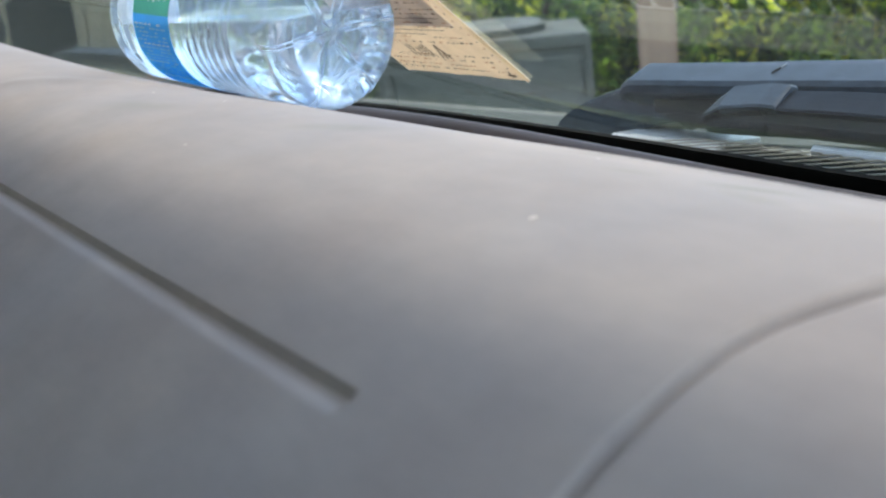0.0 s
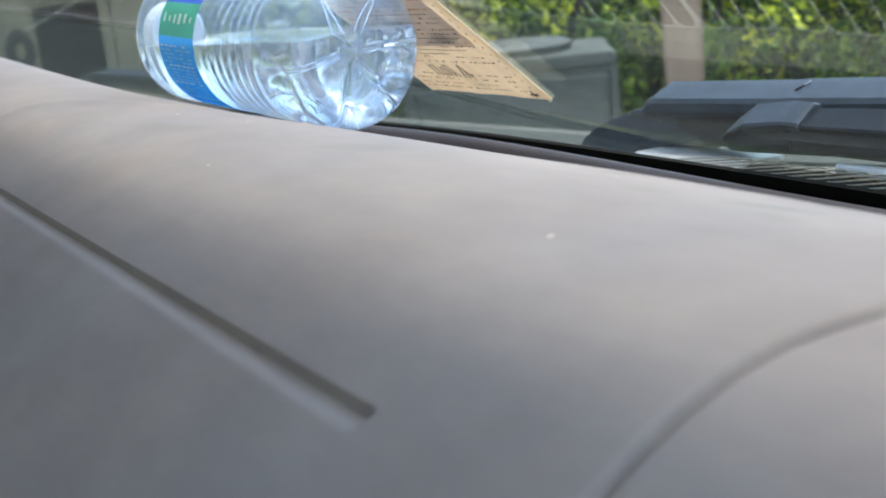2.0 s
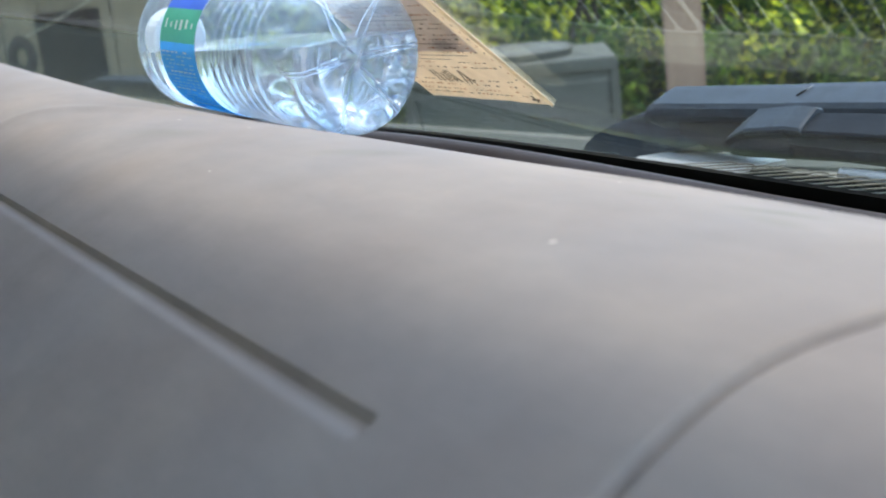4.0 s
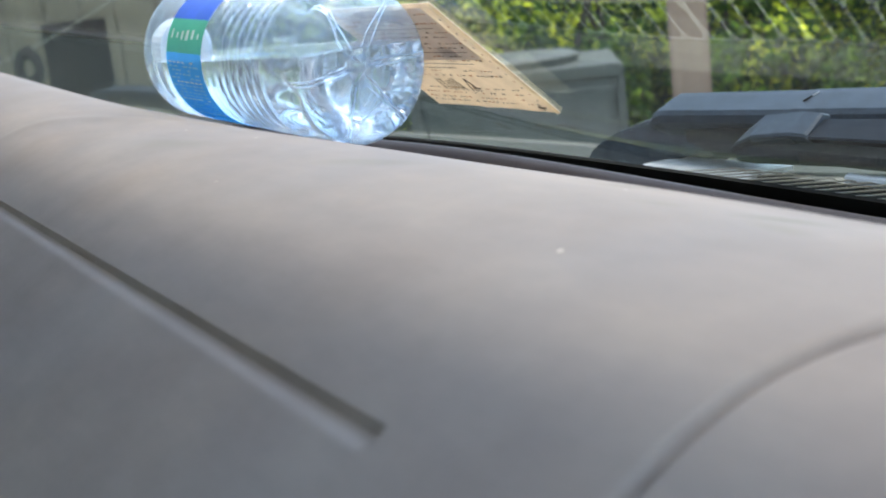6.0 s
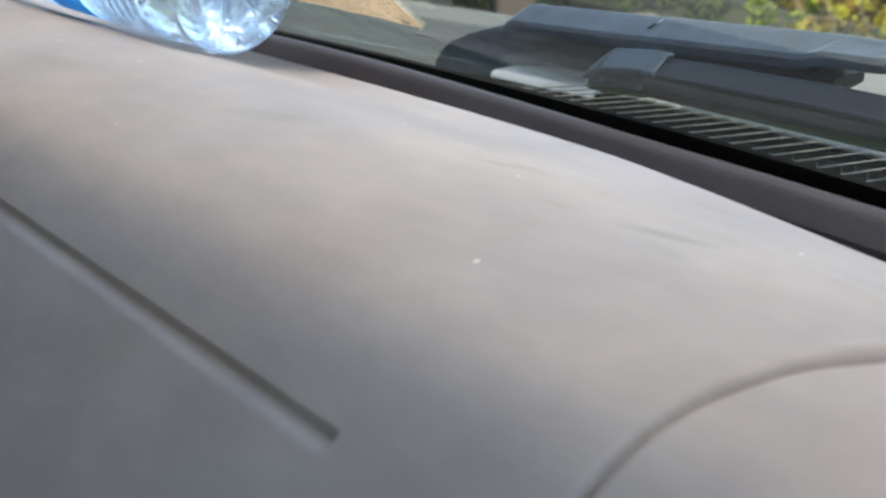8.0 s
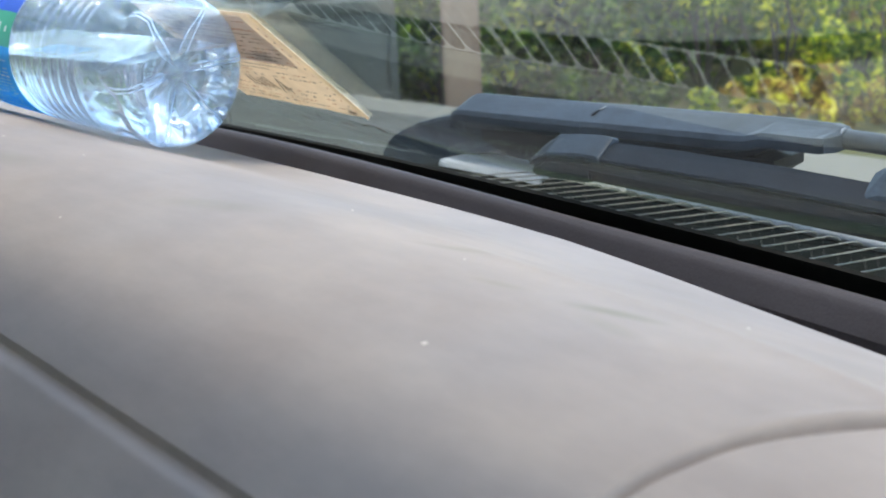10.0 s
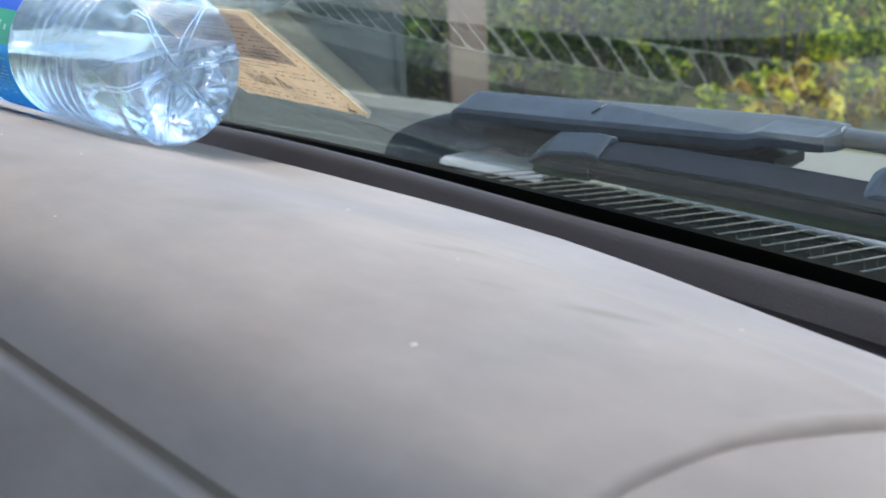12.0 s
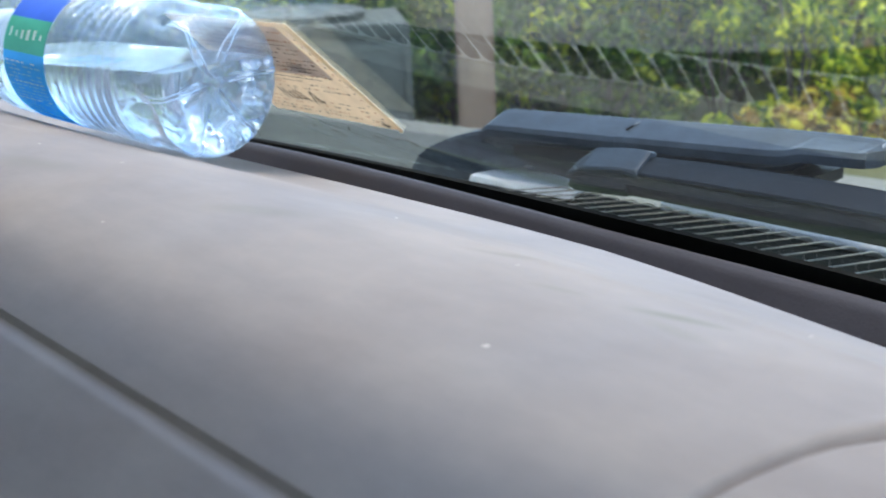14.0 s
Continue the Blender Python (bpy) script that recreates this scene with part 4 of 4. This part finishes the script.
post = thing("wooden_post", pc, "weathered square brown wooden post in the yard", "post")
ring0 = [(-1, -1), (1, -1), (1, 1), (-1, 1)]


def post_ring(z, h):
    c, s = math.cos(radians(47)), math.sin(radians(47))
    return [pc + Vector(((a * c - b * s) * h, (a * s + b * c) * h, z)) for a, b in ring0]


rounded(part("shaft", *loft([post_ring(0, .093), post_ring(1.0, .092), post_ring(2.7, .09)]), POST_WOOD, post), 0.012)

# ============ shed, at the far side ============
shed_c = polar(79, 6.4)
shed = thing("shed", shed_c, "olive board shed with a red-brown corner post", "shed")
sd = (polar(72.6, 6.0) - polar(90, 6.8)).normalized()
s_end = polar(72.6, 6.0)
n_out = Vector((-sd.y, sd.x, 0))
if n_out.dot(s_end) > 0:
    n_out = -n_out


def shed_block(name, u0, u1, o0, o1, z0, z1, mat, parent, bev=0.0):
    v = [s_end - sd * u + n_out * o + Vector((0, 0, z)) for u in (u0, u1) for o in (o0, o1) for z in (z0, z1)]
    ob = part(name, v, [(0, 1, 3, 2), (4, 6, 7, 5), (0, 4, 5, 1), (2, 3, 7, 6), (0, 2, 6, 4), (1, 5, 7, 3)], mat, parent)
    return rounded(ob, bev, 1) if bev else fix_normals(ob)


wall = shed_block("wall", 0.02, 3.2, -0.06, -0.02, 0, 2.5, SHED_WOOD, shed)
u = 0.06
while u < 3.1:
    w = rng.uniform(0.15, 0.19)
    shed_block("board", u, u + w, -0.018, 0.004 + rng.uniform(0, 0.006), 0.02, 2.48, SHED_WOOD, shed, 0.003)
    u += w + 0.008
shed_block("corner_post", -0.09, 0.0, -0.05, 0.05, 0, 2.6, SHED_POST, shed, 0.006)
shed_block("roof", -0.3, 3.4, -2.0, 0.3, 2.5, 2.6, AC_DARK, shed, 0.01)
# black block on the boards, standing for the dark inside of the doorway
shed_block("doorway", 0.30, 0.62, -0.03, 0.012, 0.0, 1.30, RECESS_SHADE, shed, 0.004)

tc = polar(79.0, 5.85, 1.115)
tyre = thing("old_tyre", tc, "old black tyre hung against the shed boards", "tyre")
rings = []
tu = sd
for k in range(29):
    t = 2 * math.pi * k / 28
    cdir = tu * math.cos(t) * 0.66 + Vector((0, 0, 1)) * math.sin(t)
    rings.append([tc + cdir * (0.070 + 0.032 * math.cos(2 * math.pi * j / 10)) + n_out * 0.035 * math.sin(2 * math.pi * j / 10) for j in range(10)])
fix_normals(part("tread", *loft(rings, caps=False), TYRE, tyre, smooth=True))

cable = thing("slack_cable", polar(78, 5.0, 1.2), "thin pale slack cable strung along the shed", "cable")
ca, cb = s_end - sd * 1.15 + n_out * 0.012 + Vector((0, 0, 1.06)), s_end + n_out * 0.055 + sd * 0.04 + Vector((0, 0, 1.52))
cp = [ca.lerp(cb, k / 20) + Vector((0, 0, -0.05 * math.sin(math.pi * k / 20))) for k in range(21)]
part("wire", *merge([rod(cp[k], cp[k + 1], 0.004, 6) for k in range(20)]), CABLE, cable, smooth=True)

slab_c = polar(43.4, 6.2)
slab = thing("concrete_block", slab_c, "pale concrete block on the grass", "block")
sr = Vector((math.cos(radians(43.4)), math.sin(radians(43.4)), 0))
sb = Vector((-sr.y, sr.x, 0))
v = [slab_c + sr * a + sb * b + Vector((0, 0, z)) for a in (-0.18, 0.18) for b in (0, 0.3) for z in (0, 0.12)]
rounded(part("body", v, [(0, 1, 3, 2), (4, 6, 7, 5), (0, 4, 5, 1), (2, 3, 7, 6), (0, 2, 6, 4), (1, 5, 7, 3)], CONCRETE, slab), 0.01)


# ============ trees and shrubs ============
def leaf_cloud(centres, radii, count, size, rnd):
    """Many small folded leaves scattered in clumps."""
    ci = rnd.integers(0, len(centres), count)
    d = rnd.normal(size=(count, 3))
    d /= np.linalg.norm(d, axis=1)[:, None]
    pos = centres[ci] + d * (radii[ci] * rnd.random(count) ** 0.45)[:, None]
    a = rnd.normal(size=(count, 3))
    a /= np.linalg.norm(a, axis=1)[:, None]
    b = np.cross(a, rnd.normal(size=(count, 3)))
    b /= np.linalg.norm(b, axis=1)[:, None]
    n = np.cross(a, b)
    s = (size * rnd.uniform(0.6, 1.4, count))[:, None]
    v = np.stack([pos - a * s, pos + b * s * 0.45 + n * s * 0.15, pos + a * s, pos - b * s * 0.45 + n * s * 0.15], 1).reshape(-1, 3)
    i = np.arange(count)[:, None] * 4
    f = np.concatenate([i + np.array([[0, 1, 2]]), i + np.array([[0, 2, 3]])])
    return v, f


def fast_part(name, v, f, mat, parent):
    base = np.array(ROOT[parent.name])
    me = bpy.data.meshes.new(name)
    me.from_pydata((v - base).tolist(), [], f.tolist())
    me.materials.append(mat)
    me.update()
    ob = new(name, me)
    ob.parent = parent
    ROOT[ob.name] = ROOT[parent.name]
    return ob


def shrub(c, height, spread, leaves, size, mat, seed, label, name="shrub", low=0.1, clumps=34):
    rnd = np.random.default_rng(seed)
    py = random.Random(seed)
    ob = thing(name, c, label, name, name + "s")
    limbs = []
    centres = []
    for k in range(7):
        a = py.uniform(0, 2 * math.pi)
        r = spread * py.uniform(0.2, 0.75)
        tip = c + Vector((math.cos(a) * r, math.sin(a) * r, height * py.uniform(0.5, 0.95)))
        mid = c.lerp(tip, 0.5) + Vector((py.uniform(-.1, .1), py.uniform(-.1, .1), 0.1))
        w = 0.03 * height / 2.5
        n = 6
        rings = [[p + Vector((math.cos(2 * math.pi * j / n) * q, math.sin(2 * math.pi * j / n) * q, 0)) for j in range(n)] for p, q in ((c, w), (mid, w * 0.65), (tip, w * 0.2))]
        limbs.append(loft(rings))
    part("trunk", *merge(limbs), BARK, ob, smooth=True)
    for k in range(clumps):
        a, r = py.uniform(0, 2 * math.pi), spread * math.sqrt(py.random())
        z = height * (low + (1 - low) * py.random() ** 0.9) * (1 - 0.35 * (r / spread) ** 2)
        centres.append((c.x + math.cos(a) * r, c.y + math.sin(a) * r, z))
    centres = np.array(centres)
    radii = rnd.uniform(0.14, 0.36, clumps) * spread / 1.3
    fast_part("crown", *leaf_cloud(centres, radii, leaves, size, rnd), mat, ob)
    return ob


seed = 20
for az, d, hgt, spr, n in ((20, 9.0, 2.3, 1.4, 8500), (26, 8.2, 2.1, 1.3, 8500), (31, 9.0, 2.3, 1.3, 8500), (36, 8.0, 2.0, 1.2, 8500), (41, 8.8, 2.2, 1.3, 8500), (46, 8.1, 2.1, 1.2, 8500),
                          (51, 8.9, 2.3, 1.3, 8500), (56, 8.1, 2.1, 1.2, 8500), (61, 8.9, 2.2, 1.3, 8500), (66, 9.2, 2.3, 1.3, 8500), (72, 9.4, 2.4, 1.4, 8500),
                          (24, 12, 3.0, 2.0, 8500), (34, 12.5, 3.0, 2.0, 8500), (44, 12, 3.0, 2.0, 8500), (54, 12.5, 3.0, 2.0, 8500), (64, 12.5, 3.0, 2.0, 8500), (74, 13, 3.0, 2.0, 8500), (83, 13, 3.0, 2.0, 8500)):
    tree = d > 11
    shrub(polar(az, d), hgt, spr, n, 0.037 if not tree else 0.052, LEAF_YELLOW_LIT if az in (26, 31, 41, 24) else LEAF, seed, "leafy young tree behind the shrubs" if tree else "dense sunlit green shrub at the yard edge", "tree" if tree else "shrub", 0.06, 40)
    seed += 1
# Sparse low row added for bright spots, with sunlight in its leaf colour.
for az, d, hgt in ((19, 6.9, 1.25), (22.5, 6.5, 1.0), (26, 6.8, 1.3), (28.5, 6.4, 0.95), (33.5, 6.9, 1.15), (37, 6.8, 0.9)):
    shrub(polar(az, d), hgt, 0.42, 850, 0.034, LEAF_YELLOW_LIT, seed, "low yellow-green shrub, sparse leaves coloured as sunlit", "shrub", 0.15, 14)
    seed += 1
# Added low row whose dark leaves stand for shade at the hedge's foot.
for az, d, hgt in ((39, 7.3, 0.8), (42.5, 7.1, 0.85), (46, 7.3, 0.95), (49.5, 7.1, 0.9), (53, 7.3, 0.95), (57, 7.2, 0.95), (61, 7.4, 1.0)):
    shrub(polar(az, d), hgt, 0.6, 2600, 0.034, LEAF_SHADED, seed, "low added shrub, leaves coloured dark as the hedge's shaded foot", "shrub", 0.05, 24)
    seed += 1
for az, d, hgt in ((30, 7.4, 0.8), (33.4, 6.2, 0.36), (31.4, 6.4, 0.34)):
    shrub(polar(az, d), hgt, 0.30, 420, 0.036, LEAF_RUST, seed, "low shrub with rusty brown and yellow leaves", "shrub", 0.08, 16)
    seed += 1


# ============ bits of dry plant caught at the foot of the glass ============
for tx, ts, turn, length in ((-.5433, .0075, 20, .007), (-.5247, .0090, -35, .009), (-.5050, .0120, 55, .006), (-.4880, .0105, -15, .010), (-.4690, .0110, 10, .012), (-.4560, .0125, -50, .005)):
    foot = on_glass(tx, ts, 0.0056)
    twig = thing("twig", foot, "thin dark dry twig on the windshield", "twig", "twigs at the glass")
    along = Vector((math.cos(radians(turn)), 0, 0)) * length + UP * math.sin(radians(turn)) * length
    bend = foot + along * 0.5 + UP * 0.0012
    part("stem", *merge([rod(foot, bend, 0.0004, 5), rod(bend, foot + along, 0.0003, 5)]), BARK, twig, smooth=True)


# ============ crumbs on the dashboard ============
crumb_spots = [(-.1745, .1255, .0008), (-.452, .150, .0006), (-.395, .156, .0005), (-.285, .190, .0006), (-.33, .118, .0005), (-.212, .171, .0004), (-.148, .202, .0005)]
for cx, cy, cr in crumb_spots:
    cz = Z0 + float(dash_height(np.array([[cx]]), np.array([[cy]]))[0, 0])
    back = bow(cx) * float(smoothstep(0.13, 0.26, cy))
    crumb = thing("crumb", (cx, cy - back, cz), "tiny pale crumb on the dashboard", "crumb", "crumbs on the dashboard")
    py = random.Random(int(-cx * 1e4))
    rings = [[Vector((cx, cy - back, cz)) + Vector((math.cos(2 * math.pi * j / 7) * r * cr * py.uniform(0.8, 1.2), math.sin(2 * math.pi * j / 7) * r * cr * py.uniform(0.8, 1.2), z * cr)) for j in range(7)] for r, z in ((0.8, -0.1), (1.0, 0.06), (0.7, 0.16), (0.2, 0.2))]
    part("flake", *loft(rings), CRUMB, crumb)
